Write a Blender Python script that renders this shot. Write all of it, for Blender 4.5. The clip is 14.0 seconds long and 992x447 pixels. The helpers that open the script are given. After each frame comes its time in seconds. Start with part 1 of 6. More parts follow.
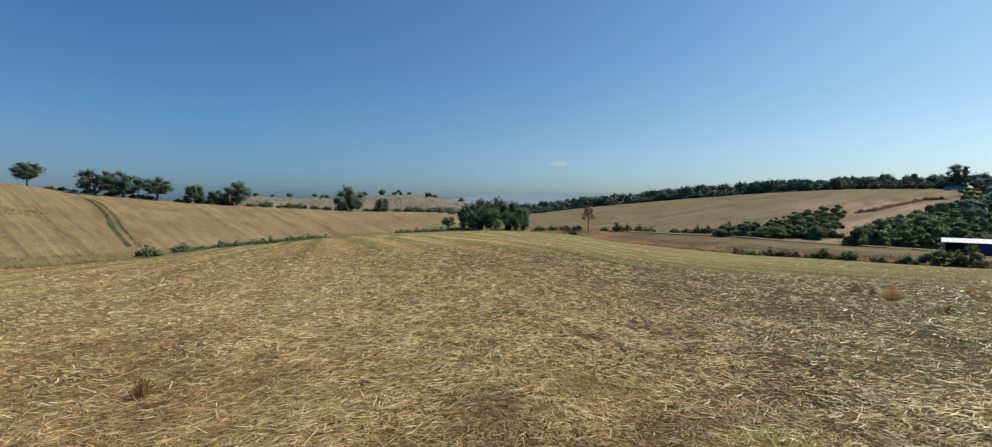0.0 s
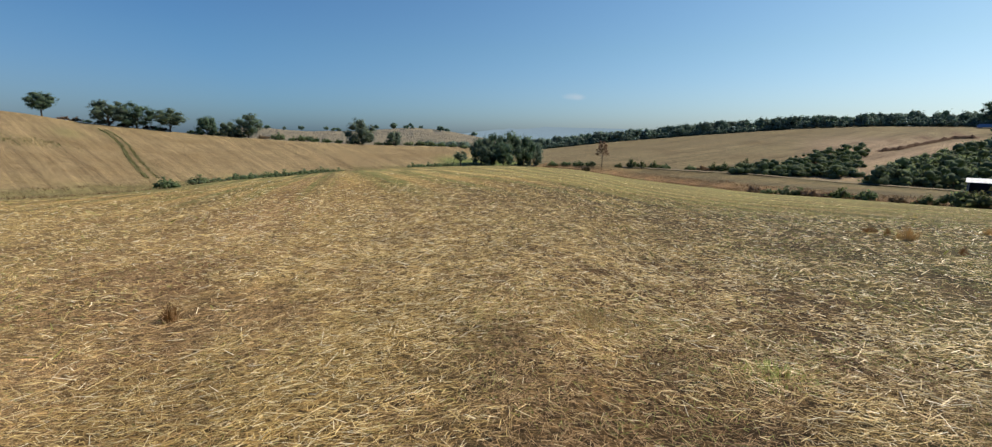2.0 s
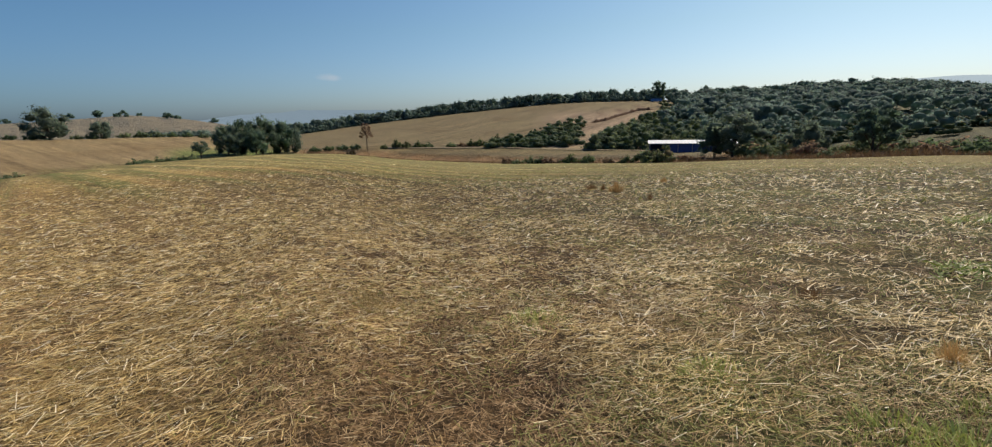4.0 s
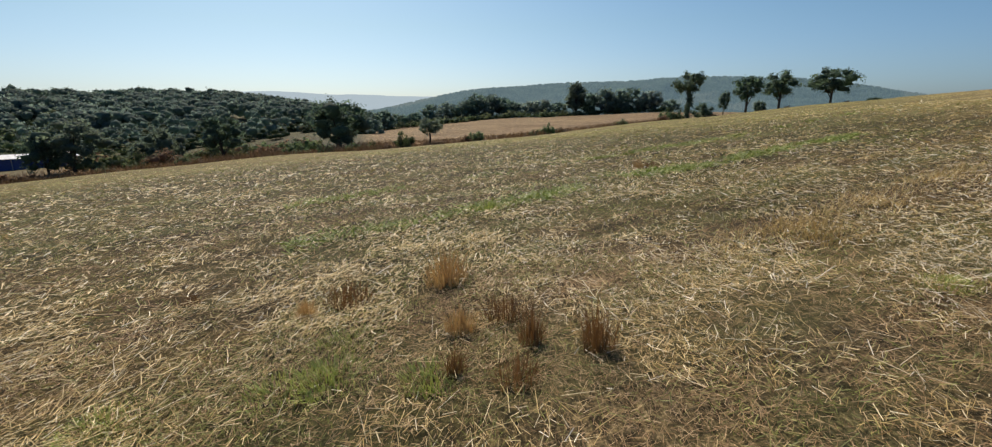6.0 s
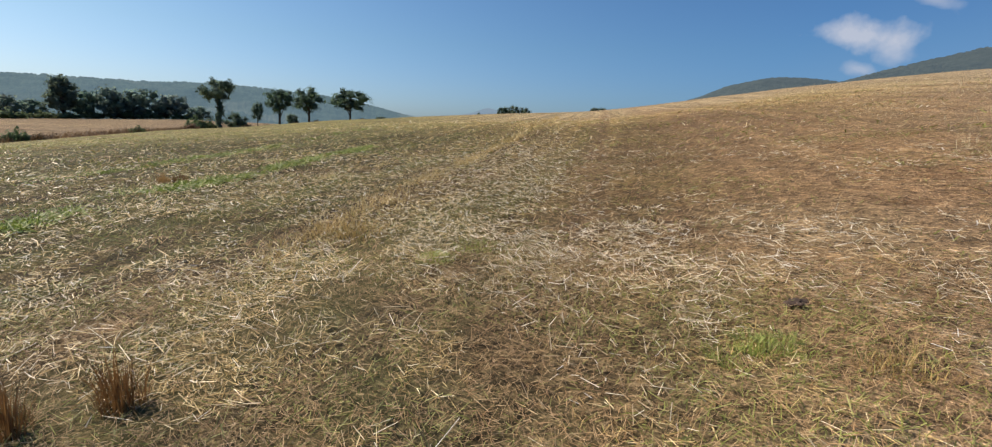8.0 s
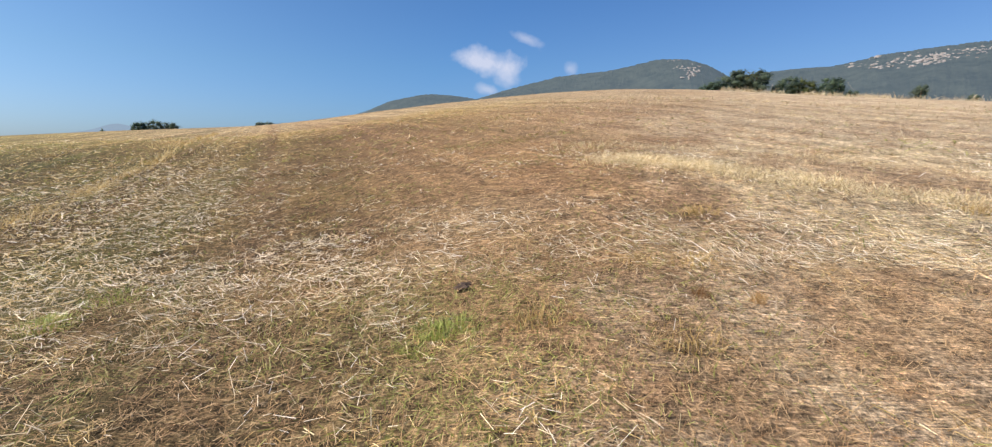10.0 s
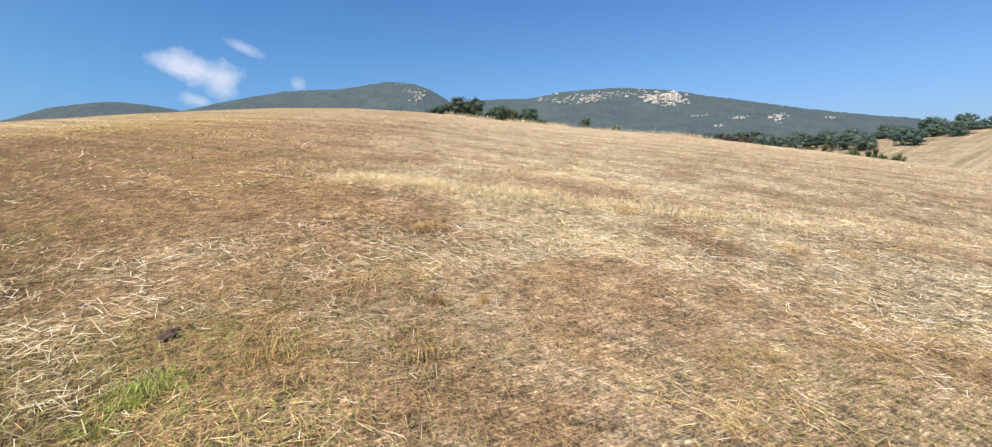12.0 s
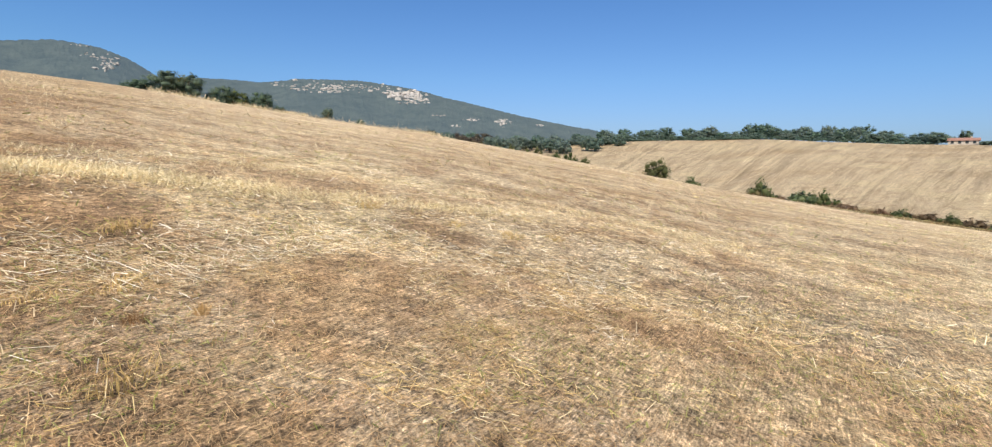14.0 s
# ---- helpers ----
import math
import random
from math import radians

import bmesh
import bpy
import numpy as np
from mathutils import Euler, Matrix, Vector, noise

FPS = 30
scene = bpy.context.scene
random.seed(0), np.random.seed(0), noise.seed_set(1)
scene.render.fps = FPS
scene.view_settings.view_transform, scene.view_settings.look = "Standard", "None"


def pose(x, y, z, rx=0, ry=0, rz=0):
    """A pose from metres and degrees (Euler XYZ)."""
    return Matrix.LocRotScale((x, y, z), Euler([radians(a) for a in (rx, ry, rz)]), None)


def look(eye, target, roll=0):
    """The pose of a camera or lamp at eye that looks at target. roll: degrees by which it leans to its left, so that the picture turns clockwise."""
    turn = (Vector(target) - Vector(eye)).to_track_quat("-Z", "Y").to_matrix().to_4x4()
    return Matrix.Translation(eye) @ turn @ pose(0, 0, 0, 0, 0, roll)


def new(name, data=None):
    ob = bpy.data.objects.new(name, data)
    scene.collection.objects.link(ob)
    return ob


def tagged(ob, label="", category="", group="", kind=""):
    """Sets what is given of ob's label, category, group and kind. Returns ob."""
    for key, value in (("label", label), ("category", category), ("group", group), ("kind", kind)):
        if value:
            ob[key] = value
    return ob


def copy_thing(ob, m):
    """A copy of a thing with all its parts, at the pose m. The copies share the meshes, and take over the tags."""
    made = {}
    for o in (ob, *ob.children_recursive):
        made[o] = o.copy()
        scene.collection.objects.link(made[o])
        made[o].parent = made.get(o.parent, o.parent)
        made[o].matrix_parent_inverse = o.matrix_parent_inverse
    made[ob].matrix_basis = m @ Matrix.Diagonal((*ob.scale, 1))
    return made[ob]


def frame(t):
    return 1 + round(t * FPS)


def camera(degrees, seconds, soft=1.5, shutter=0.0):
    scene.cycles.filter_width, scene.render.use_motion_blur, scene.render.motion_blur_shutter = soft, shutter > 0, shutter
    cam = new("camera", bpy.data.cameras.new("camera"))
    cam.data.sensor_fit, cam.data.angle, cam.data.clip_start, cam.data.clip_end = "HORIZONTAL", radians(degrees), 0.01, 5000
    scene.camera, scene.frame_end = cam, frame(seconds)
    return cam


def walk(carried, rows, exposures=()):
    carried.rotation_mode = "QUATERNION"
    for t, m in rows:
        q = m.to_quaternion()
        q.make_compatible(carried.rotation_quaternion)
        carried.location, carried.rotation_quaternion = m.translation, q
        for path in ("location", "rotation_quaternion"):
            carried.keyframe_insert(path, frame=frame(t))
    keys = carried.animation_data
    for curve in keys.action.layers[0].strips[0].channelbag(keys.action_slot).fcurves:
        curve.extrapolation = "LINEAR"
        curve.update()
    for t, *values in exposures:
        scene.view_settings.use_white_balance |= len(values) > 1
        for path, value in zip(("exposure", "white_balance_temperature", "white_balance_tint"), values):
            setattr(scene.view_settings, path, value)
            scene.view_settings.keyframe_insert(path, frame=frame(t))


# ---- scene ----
# Bearings are in degrees clockwise from +Y, distances in metres from the standing point.
cam = camera(90.9, 14.0, soft=1.2)
EYE = 1.6
ARM = 0.12
# seconds, bearing, tilt, lean
VIEWS = [
    (0.0, 0.00, -2.65, 0.23),
    (0.5, -0.04, -3.09, 0.25),
    (1.0, -0.00, -3.75, 0.36),
    (1.5, -0.64, -6.90, 0.75),
    (2.0, -1.36, -10.24, 0.75),
    (2.2, 0.43, -10.88, 0.64),
    (4.3, 32.62, -12.72, -0.28),
    (4.5, 38.67, -12.51, 0.62),
    (5.0, 55.37, -11.94, 1.77),
    (5.5, 73.71, -11.93, 0.06),
    (6.0, 91.62, -12.70, -0.47),
    (6.5, 107.15, -12.70, -2.29),
    (7.0, 121.82, -11.75, 0.33),
    (7.5, 131.57, -11.12, 1.91),
    (8.0, 142.03, -10.64, 2.24),
    (8.5, 153.92, -10.05, 1.30),
    (9.0, 162.13, -9.37, -0.17),
    (9.2, 165.16, -9.21, -0.23),
    (11.3, 199.50, -7.11, -0.77),
    (11.5, 202.58, -6.93, -0.93),
    (12.0, 207.79, -6.51, -0.65),
    (12.5, 216.17, -6.33, 0.68),
    (13.0, 225.22, -6.92, 1.77),
    (13.5, 231.68, -7.21, 1.64),
    (14.0, 237.01, -7.04, 1.17),
]


def held(bearing, tilt, lean):
    b, p = radians(bearing), radians(tilt)
    eye = Vector((ARM * math.sin(b), ARM * math.cos(b), EYE))
    way = Vector((math.sin(b) * math.cos(p), math.cos(b) * math.cos(p), math.sin(p)))
    return look(eye, eye + 10 * way, lean)


walk(cam, [(t, held(b, p, r)) for t, b, p, r in VIEWS],
     exposures=[(0.0, 0.18, 7000, 10), (2.2, 0.26, 7250, 12), (5.0, -0.03, 7400, 15), (7.5, 0.16, 7150, 15), (9.0, 0.34, 6950, 22),
                (11.3, 0.70, 6900, 16), (14.0, 0.68, 7000, 15)])

# ---- light ----
SUN_BEARING, SUN_HEIGHT = 70.0, 44.0
world = bpy.data.worlds.new("sky")
scene.world = world
world.use_nodes = True
wn = world.node_tree
wn.nodes.clear()
sky = wn.nodes.new("ShaderNodeTexSky")
sky.sky_type = "NISHITA"
sky.sun_disc = False
sky.sun_elevation, sky.sun_rotation = radians(SUN_HEIGHT), radians(SUN_BEARING)
sky.altitude, sky.air_density, sky.dust_density, sky.ozone_density = 300, 1.0, 1.4, 4.5
bg = wn.nodes.new("ShaderNodeBackground")
bg.inputs["Strength"].default_value = 0.09
wout = wn.nodes.new("ShaderNodeOutputWorld")
tint = wn.nodes.new("ShaderNodeMix")
tint.data_type, tint.blend_type = "RGBA", "MULTIPLY"
tint.inputs["Factor"].default_value = 1.0
# haze whitens the sky towards the sun and leaves it deeper blue away from it
sunward = (math.sin(radians(SUN_BEARING)) * math.cos(radians(SUN_HEIGHT)), math.cos(radians(SUN_BEARING)) * math.cos(radians(SUN_HEIGHT)), math.sin(radians(SUN_HEIGHT)))
wdir = wn.nodes.new("ShaderNodeTexCoord")
wdot = wn.nodes.new("ShaderNodeVectorMath")
wdot.operation = "DOT_PRODUCT"
wdot.inputs[1].default_value = sunward
wn.links.new(wdir.outputs["Generated"], wdot.inputs[0])
wmap = wn.nodes.new("ShaderNodeMapRange")
wmap.inputs["From Min"].default_value, wmap.inputs["From Max"].default_value = -0.75, 0.95
wn.links.new(wdot.outputs["Value"], wmap.inputs["Value"])
wmix = wn.nodes.new("ShaderNodeValToRGB")
stops = wmix.color_ramp.elements
stops.new(0.42)
for stop, at, shade in zip(stops, (0.0, 0.42, 1.0), ((0.295, 0.38, 0.465), (0.25, 0.415, 0.53), (0.47, 0.555, 0.545))):
    stop.position, stop.color = at, (*shade, 1)
wn.links.new(wmap.outputs["Result"], wmix.inputs["Fac"])
# a dusty pallor close to the horizon
wsep = wn.nodes.new("ShaderNodeSeparateXYZ")
wn.links.new(wdir.outputs["Generated"], wsep.inputs[0])
wlow = wn.nodes.new("ShaderNodeMapRange")
wlow.inputs["From Min"].default_value, wlow.inputs["From Max"].default_value = 0.0, 0.16
wn.links.new(wsep.outputs["Z"], wlow.inputs["Value"])
wdust = wn.nodes.new("ShaderNodeMix")
wdust.data_type = "RGBA"
wdust.inputs["B"].default_value = (2, 2, 2, 1)
whaze = wn.nodes.new("ShaderNodeMix")
whaze.data_type = "RGBA"
whaze.inputs["A"].default_value, whaze.inputs["B"].default_value = (1.80, 1.62, 1.84, 1), (2.10, 2.10, 2.58, 1)
wn.links.new(wmap.outputs["Result"], whaze.inputs["Factor"])
wn.links.new(whaze.outputs["Result"], wdust.inputs["A"])
wn.links.new(wlow.outputs["Result"], wdust.inputs["Factor"])
wboth = wn.nodes.new("ShaderNodeMix")
wboth.data_type, wboth.blend_type = "RGBA", "MULTIPLY"
wboth.inputs["Factor"].default_value = 1.0
# the clear air overhead is a deeper blue
whigh = wn.nodes.new("ShaderNodeMapRange")
whigh.inputs["From Min"].default_value, whigh.inputs["From Max"].default_value = 0.08, 0.5
wn.links.new(wsep.outputs["Z"], whigh.inputs["Value"])
wdeep = wn.nodes.new("ShaderNodeMix")
wdeep.data_type, wdeep.blend_type = "RGBA", "MULTIPLY"
wdeep.inputs["B"].default_value = (0.66, 0.92, 1.05, 1)
wn.links.new(whigh.outputs["Result"], wdeep.inputs["Factor"])
wn.links.new(wmix.outputs["Color"], wdeep.inputs["A"])
wn.links.new(wdeep.outputs["Result"], wboth.inputs["A"])
wn.links.new(wdust.outputs["Result"], wboth.inputs["B"])
wn.links.new(wboth.outputs["Result"], tint.inputs["B"])
wn.links.new(sky.outputs[0], tint.inputs["A"])
wn.links.new(tint.outputs["Result"], bg.inputs["Color"])
wn.links.new(bg.outputs[0], wout.inputs["Surface"])

sun = new("sun", bpy.data.lights.new("sun", "SUN"))
sun.data.energy, sun.data.angle, sun.data.color = 5.0, radians(0.6), (1.0, 0.92, 0.78)
sb, sh = radians(SUN_BEARING), radians(SUN_HEIGHT)
sun.matrix_world = look((60 * math.sin(sb) * math.cos(sh), 60 * math.cos(sb) * math.cos(sh), 60 * math.sin(sh)), (0, 0, 0))


# ---- materials ----
class Mat:
    """A small helper round one node material with a Principled surface."""

    def __init__(self, name, rough=0.9, spec=0.2):
        self.m = bpy.data.materials.new(name)
        self.m.use_nodes = True
        self.t = self.m.node_tree
        self.b = self.t.nodes["Principled BSDF"]
        self.b.inputs["Roughness"].default_value = rough
        self.b.inputs["Specular IOR Level"].default_value = spec

    def node(self, kind, **values):
        n = self.t.nodes.new(kind)
        for k, v in values.items():
            n.inputs[k].default_value = v
        return n

    def link(self, a, b):
        self.t.links.new(a, b)

    def place(self, scale=(1, 1, 1)):
        g = self.node("ShaderNodeNewGeometry")
        mp = self.node("ShaderNodeMapping")
        mp.inputs["Scale"].default_value = scale
        self.link(g.outputs["Position"], mp.inputs["Vector"])
        return mp.outputs["Vector"]

    def noise(self, scale, detail=4.0, rough=0.6, vector=None):
        n = self.node("ShaderNodeTexNoise", Scale=scale, Detail=detail, Roughness=rough)
        self.link(vector if vector else self.place(), n.inputs["Vector"])
        return n.outputs["Fac"]

    def ramp(self, fac, stops):
        r = self.node("ShaderNodeValToRGB")
        e = r.color_ramp.elements
        while len(e) < len(stops):
            e.new(0.5)
        for k, (p, c) in enumerate(stops):
            e[k].position = p
            e[k].color = (c, c, c, 1) if isinstance(c, (int, float)) else (*c, 1)
        self.link(fac, r.inputs["Fac"])
        return r.outputs["Color"]

    def mix(self, fac, a, b, mode="MIX"):
        n = self.t.nodes.new("ShaderNodeMix")
        n.data_type, n.blend_type = "RGBA", mode
        for sock, v in ((n.inputs["Factor"], fac), (n.inputs["A"], a), (n.inputs["B"], b)):
            if isinstance(v, (int, float)):
                sock.default_value = v
            elif isinstance(v, tuple):
                sock.default_value = (*v, 1)
            else:
                self.link(v, sock)
        return n.outputs["Result"]

    def colour(self, c):
        if isinstance(c, tuple):
            self.b.inputs["Base Color"].default_value = (*c, 1)
        else:
            self.link(c, self.b.inputs["Base Color"])
        return self

    def bump(self, height, strength=0.5, distance=0.05):
        n = self.node("ShaderNodeBump", Strength=strength, Distance=distance)
        self.link(height, n.inputs["Height"])
        self.link(n.outputs["Normal"], self.b.inputs["Normal"])
        return self


def island_random(mt):
    return mt.node("ShaderNodeNewGeometry").outputs["Random Per Island"]


def leaf_material(name, dark, light, dry=None, glow=1.9, haze_sheen=0.06):
    mt = Mat(name, 0.85, 0.15)
    # a blue sheen lifts the leaves the way haze would
    mt.b.inputs["Sheen Weight"].default_value = haze_sheen
    mt.b.inputs["Sheen Roughness"].default_value = 0.6
    mt.b.inputs["Sheen Tint"].default_value = (0.5, 0.74, 0.92, 1)
    c = mt.ramp(island_random(mt), [(0.0, dark), (0.75, light), (1.0, dry if dry else light)])
    big = mt.ramp(mt.noise(0.45, 3), [(0.3, 0.65), (0.7, 1.2)])
    c = mt.mix(1.0, c, big, "MULTIPLY")
    ob = mt.node("ShaderNodeObjectInfo")
    c = mt.mix(1.0, c, mt.ramp(ob.outputs["Random"], [(0.0, (0.8, 0.9, 0.8)), (1.0, (1.2, 1.08, 1.1))]), "MULTIPLY")
    mt.colour(c)
    mt.b.inputs["Transmission Weight"].default_value = 0.0
    tr = mt.node("ShaderNodeBsdfTranslucent")
    # sunlight through the leaves is brighter than their reflection, slightly blued for haze
    mt.link(mt.mix(1.0, c, (glow * 0.97, glow, glow * 1.02), "MULTIPLY"), tr.inputs["Color"])
    ms = mt.node("ShaderNodeMixShader", Fac=0.5)
    out = mt.t.nodes["Material Output"]
    mt.link(mt.b.outputs[0], ms.inputs[1])
    mt.link(tr.outputs[0], ms.inputs[2])
    mt.link(ms.outputs[0], out.inputs["Surface"])
    return mt.m


def blade_material(name, stops, rough=0.55, spec=0.4, through_light=0.25):
    mt = Mat(name, rough, spec)
    c = mt.ramp(island_random(mt), stops)
    big = mt.ramp(mt.noise(1.3, 3), [(0.3, 0.75), (0.7, 1.15)])
    c = mt.mix(1.0, c, big, "MULTIPLY")
    mt.colour(c)
    tr = mt.node("ShaderNodeBsdfTranslucent")
    mt.link(c, tr.inputs["Color"])
    ms = mt.node("ShaderNodeMixShader", Fac=through_light)
    mt.link(mt.b.outputs[0], ms.inputs[1])
    mt.link(tr.outputs[0], ms.inputs[2])
    mt.link(ms.outputs[0], mt.t.nodes["Material Output"].inputs["Surface"])
    return mt.m


def ground_material():
    mt = Mat("field_soil_and_straw", 0.92, 0.15)
    cover = mt.node("ShaderNodeAttribute")
    cover.attribute_name = "cover"
    row = mt.node("ShaderNodeAttribute")
    row.attribute_name = "row"
    # drill rows and swaths, along the way each field was worked
    rv = mt.node("ShaderNodeCombineXYZ")
    mt.link(row.outputs["Fac"], rv.inputs["X"])
    wide = mt.ramp(mt.noise(0.22, 3, 0.7, rv.outputs[0]), [(0.30, 0.72), (0.5, 1.0), (0.7, 1.2)])
    fine = mt.ramp(mt.noise(0.85, 3, 0.7, rv.outputs[0]), [(0.32, 0.78), (0.68, 1.2)])
    big = mt.ramp(mt.noise(0.035, 5, 0.65), [(0.28, (0.76, 0.70, 0.62)), (0.5, (1, 1, 1)), (0.72, (1.16, 1.19, 1.1))])
    mid = mt.ramp(mt.noise(0.6, 6, 0.7), [(0.30, (0.66, 0.57, 0.50)), (0.48, (1, 1, 1)), (0.7, (1.22, 1.22, 1.18))])
    small = mt.ramp(mt.noise(9.0, 5, 0.75), [(0.32, 0.35), (0.5, 1.0), (0.7, 1.65)])
    chips = mt.ramp(mt.noise(38.0, 3, 0.7), [(0.35, 0.4), (0.55, 1.0), (0.72, 1.8)])
    turned = mt.node("ShaderNodeMapping")
    turned.inputs["Rotation"].default_value = (0, 0, radians(7))
    turned.inputs["Scale"].default_value = (7, 62, 30)
    mt.link(mt.place(), turned.inputs["Vector"])
    stems = mt.ramp(mt.noise(1.0, 3, 0.7, turned.outputs[0]), [(0.36, 0.5), (0.55, 1.0), (0.7, 1.7)])
    clump = mt.ramp(mt.noise(3.2, 4, 0.8), [(0.34, 0.62), (0.5, 1.0), (0.66, 1.42)])
    # each pass of the harvester leaves a paler and a greener half
    wander = mt.node("ShaderNodeMath")
    wander.inputs[1].default_value = 2 * math.pi / 4.4
    wander.operation = "MULTIPLY"
    mt.link(row.outputs["Fac"], wander.inputs[0])
    sway = mt.node("ShaderNodeMath")
    sway.inputs[1].default_value = 3.5
    sway.operation = "MULTIPLY_ADD"
    mt.link(mt.noise(0.05, 3, 0.6), sway.inputs[0])
    mt.link(wander.outputs[0], sway.inputs[2])
    wave = mt.node("ShaderNodeMath")
    wave.operation = "SINE"
    mt.link(sway.outputs[0], wave.inputs[0])
    half = mt.node("ShaderNodeMath")
    half.inputs[1].default_value = 0.5
    half.operation, half.inputs[2].default_value = "MULTIPLY_ADD", 0.5
    mt.link(wave.outputs[0], half.inputs[0])
    swath = mt.ramp(half.outputs[0], [(0.0, (0.62, 0.68, 0.58)), (0.22, (0.84, 0.88, 0.80)), (0.6, (1.04, 1.03, 1.0)), (1.0, (1.22, 1.18, 1.1))])
    swath = mt.mix(cover.outputs["Alpha"], (1.0, 1.0, 1.0), swath)
    # thin broken streaks along the rows
    far_off = mt.node("ShaderNodeVectorMath")
    far_off.operation = "LENGTH"
    mt.link(mt.place(), far_off.inputs[0])
    rv2 = mt.node("ShaderNodeCombineXYZ")
    mt.link(row.outputs["Fac"], rv2.inputs["X"])
    along = mt.node("ShaderNodeMath")
    along.inputs[1].default_value = 0.035
    along.operation = "MULTIPLY"
    mt.link(far_off.outputs["Value"], along.inputs[0])
    mt.link(along.outputs[0], rv2.inputs["Y"])
    streak = mt.ramp(mt.noise(0.62, 5, 0.75, rv2.outputs[0]), [(0.30, (0.66, 0.62, 0.57)), (0.46, (1, 1, 1)), (0.68, (1.28, 1.28, 1.24))])
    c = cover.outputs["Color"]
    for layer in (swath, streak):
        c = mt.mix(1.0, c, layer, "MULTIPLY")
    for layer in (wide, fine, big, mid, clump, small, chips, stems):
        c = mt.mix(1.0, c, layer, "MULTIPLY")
    lines = mt.ramp(mt.noise(0.5, 2, 0.6, rv.outputs[0]), [(0.50, 0.0), (0.56, 0.8)])
    lines = mt.mix(1.0, lines, mt.ramp(mt.noise(0.12, 5, 0.7), [(0.3, 0.25), (0.6, 1.0)]), "MULTIPLY")
    c = mt.mix(mt.mix(1.0, lines, cover.outputs["Alpha"], "MULTIPLY"), c, (0.125, 0.14, 0.045))
    weeds = mt.ramp(mt.noise(0.16, 4, 0.6), [(0.56, 0.0), (0.68, 0.55)])
    lush = mt.ramp(mt.noise(3.0, 4, 0.7), [(0.45, 0.0), (0.62, 1.0)])
    fac = mt.mix(1.0, weeds, lush, "MULTIPLY")
    home = mt.mix(1.0, fac, cover.outputs["Alpha"], "MULTIPLY")
    c = mt.mix(home, c, (0.10, 0.125, 0.035))
    mt.colour(c)
    mt.bump(mt.noise(14.0, 6, 0.75), 0.9, 0.06)
    return mt.m


def bark_material():
    mt = Mat("bark", 0.9, 0.1)
    mt.colour(mt.ramp(mt.noise(6, 5, 0.7, mt.place((1, 1, 0.25))), [(0.3, (0.035, 0.028, 0.022)), (0.7, (0.12, 0.10, 0.08))]))
    return mt.bump(mt.noise(10, 5), 0.7, 0.04).m


M_GROUND = ground_material()
M_BARK = bark_material()
M_OAK = leaf_material("oak_leaves", (0.062, 0.092, 0.07), (0.105, 0.152, 0.105), (0.13, 0.175, 0.11), 1.9, 0.14)
M_SHRUB = leaf_material("shrub_leaves", (0.066, 0.098, 0.048), (0.115, 0.158, 0.075), (0.15, 0.18, 0.09), 1.7, 0.15)
M_PALE = leaf_material("pale_shrub_leaves", (0.05, 0.075, 0.03), (0.11, 0.14, 0.06), (0.17, 0.15, 0.08), 1.3)
M_OLIVE = leaf_material("olive_green_leaves", (0.06, 0.078, 0.032), (0.118, 0.138, 0.058), (0.165, 0.165, 0.08), 1.5)
M_DRYLEAF = leaf_material("withered_leaves", (0.10, 0.07, 0.045), (0.17, 0.12, 0.08), (0.2, 0.15, 0.1))
M_GREYLEAF = leaf_material("grey_brown_leaves", (0.075, 0.066, 0.055), (0.13, 0.115, 0.09), (0.14, 0.14, 0.10), 1.2)
# distance haze is put into these leaves: paler, bluer, more light let through
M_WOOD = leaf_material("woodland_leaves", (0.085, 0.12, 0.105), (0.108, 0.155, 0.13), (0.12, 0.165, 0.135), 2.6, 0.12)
M_STRAW = blade_material("straw", [(0.0, (0.30, 0.18, 0.065)), (0.45, (0.54, 0.385, 0.15)), (0.75, (0.77, 0.595, 0.265)), (0.92, (0.94, 0.82, 0.53)), (1.0, (0.96, 0.90, 0.70))], 0.5, 0.35)
M_BLEACHED = blade_material("bleached_straw", [(0.0, (0.48, 0.33, 0.13)), (0.5, (0.70, 0.53, 0.235)), (0.8, (0.86, 0.71, 0.40)), (1.0, (0.96, 0.91, 0.74))], 0.45, 0.4)
M_SILVER = blade_material("weathered_straw", [(0.0, (0.46, 0.36, 0.22)), (0.5, (0.72, 0.60, 0.40)), (0.8, (0.90, 0.82, 0.64)), (1.0, (0.97, 0.94, 0.86))], 0.45, 0.4)
M_DRYGRASS = blade_material("dry_grass", [(0.0, (0.28, 0.16, 0.075)), (0.6, (0.51, 0.335, 0.17)), (1.0, (0.70, 0.52, 0.29))])
M_STUBBLE = blade_material("pale_stubble", [(0.0, (0.40, 0.31, 0.18)), (0.6, (0.63, 0.53, 0.34)), (1.0, (0.80, 0.71, 0.52))])
M_TUFT = blade_material("brown_stems", [(0.0, (0.135, 0.068, 0.026)), (0.6, (0.32, 0.175, 0.066)), (1.0, (0.57, 0.38, 0.165))])
M_FRESH = blade_material("fresh_grass", [(0.0, (0.13, 0.19, 0.035)), (0.6, (0.25, 0.335, 0.07)), (1.0, (0.42, 0.47, 0.14))])
M_YELLOW = blade_material("yellow_stubble", [(0.0, (0.52, 0.40, 0.19)), (0.5, (0.76, 0.64, 0.38)), (1.0, (0.90, 0.81, 0.57))])
M_GOLD = blade_material("golden_stems", [(0.0, (0.42, 0.28, 0.10)), (0.6, (0.64, 0.48, 0.20)), (1.0, (0.82, 0.68, 0.36))])
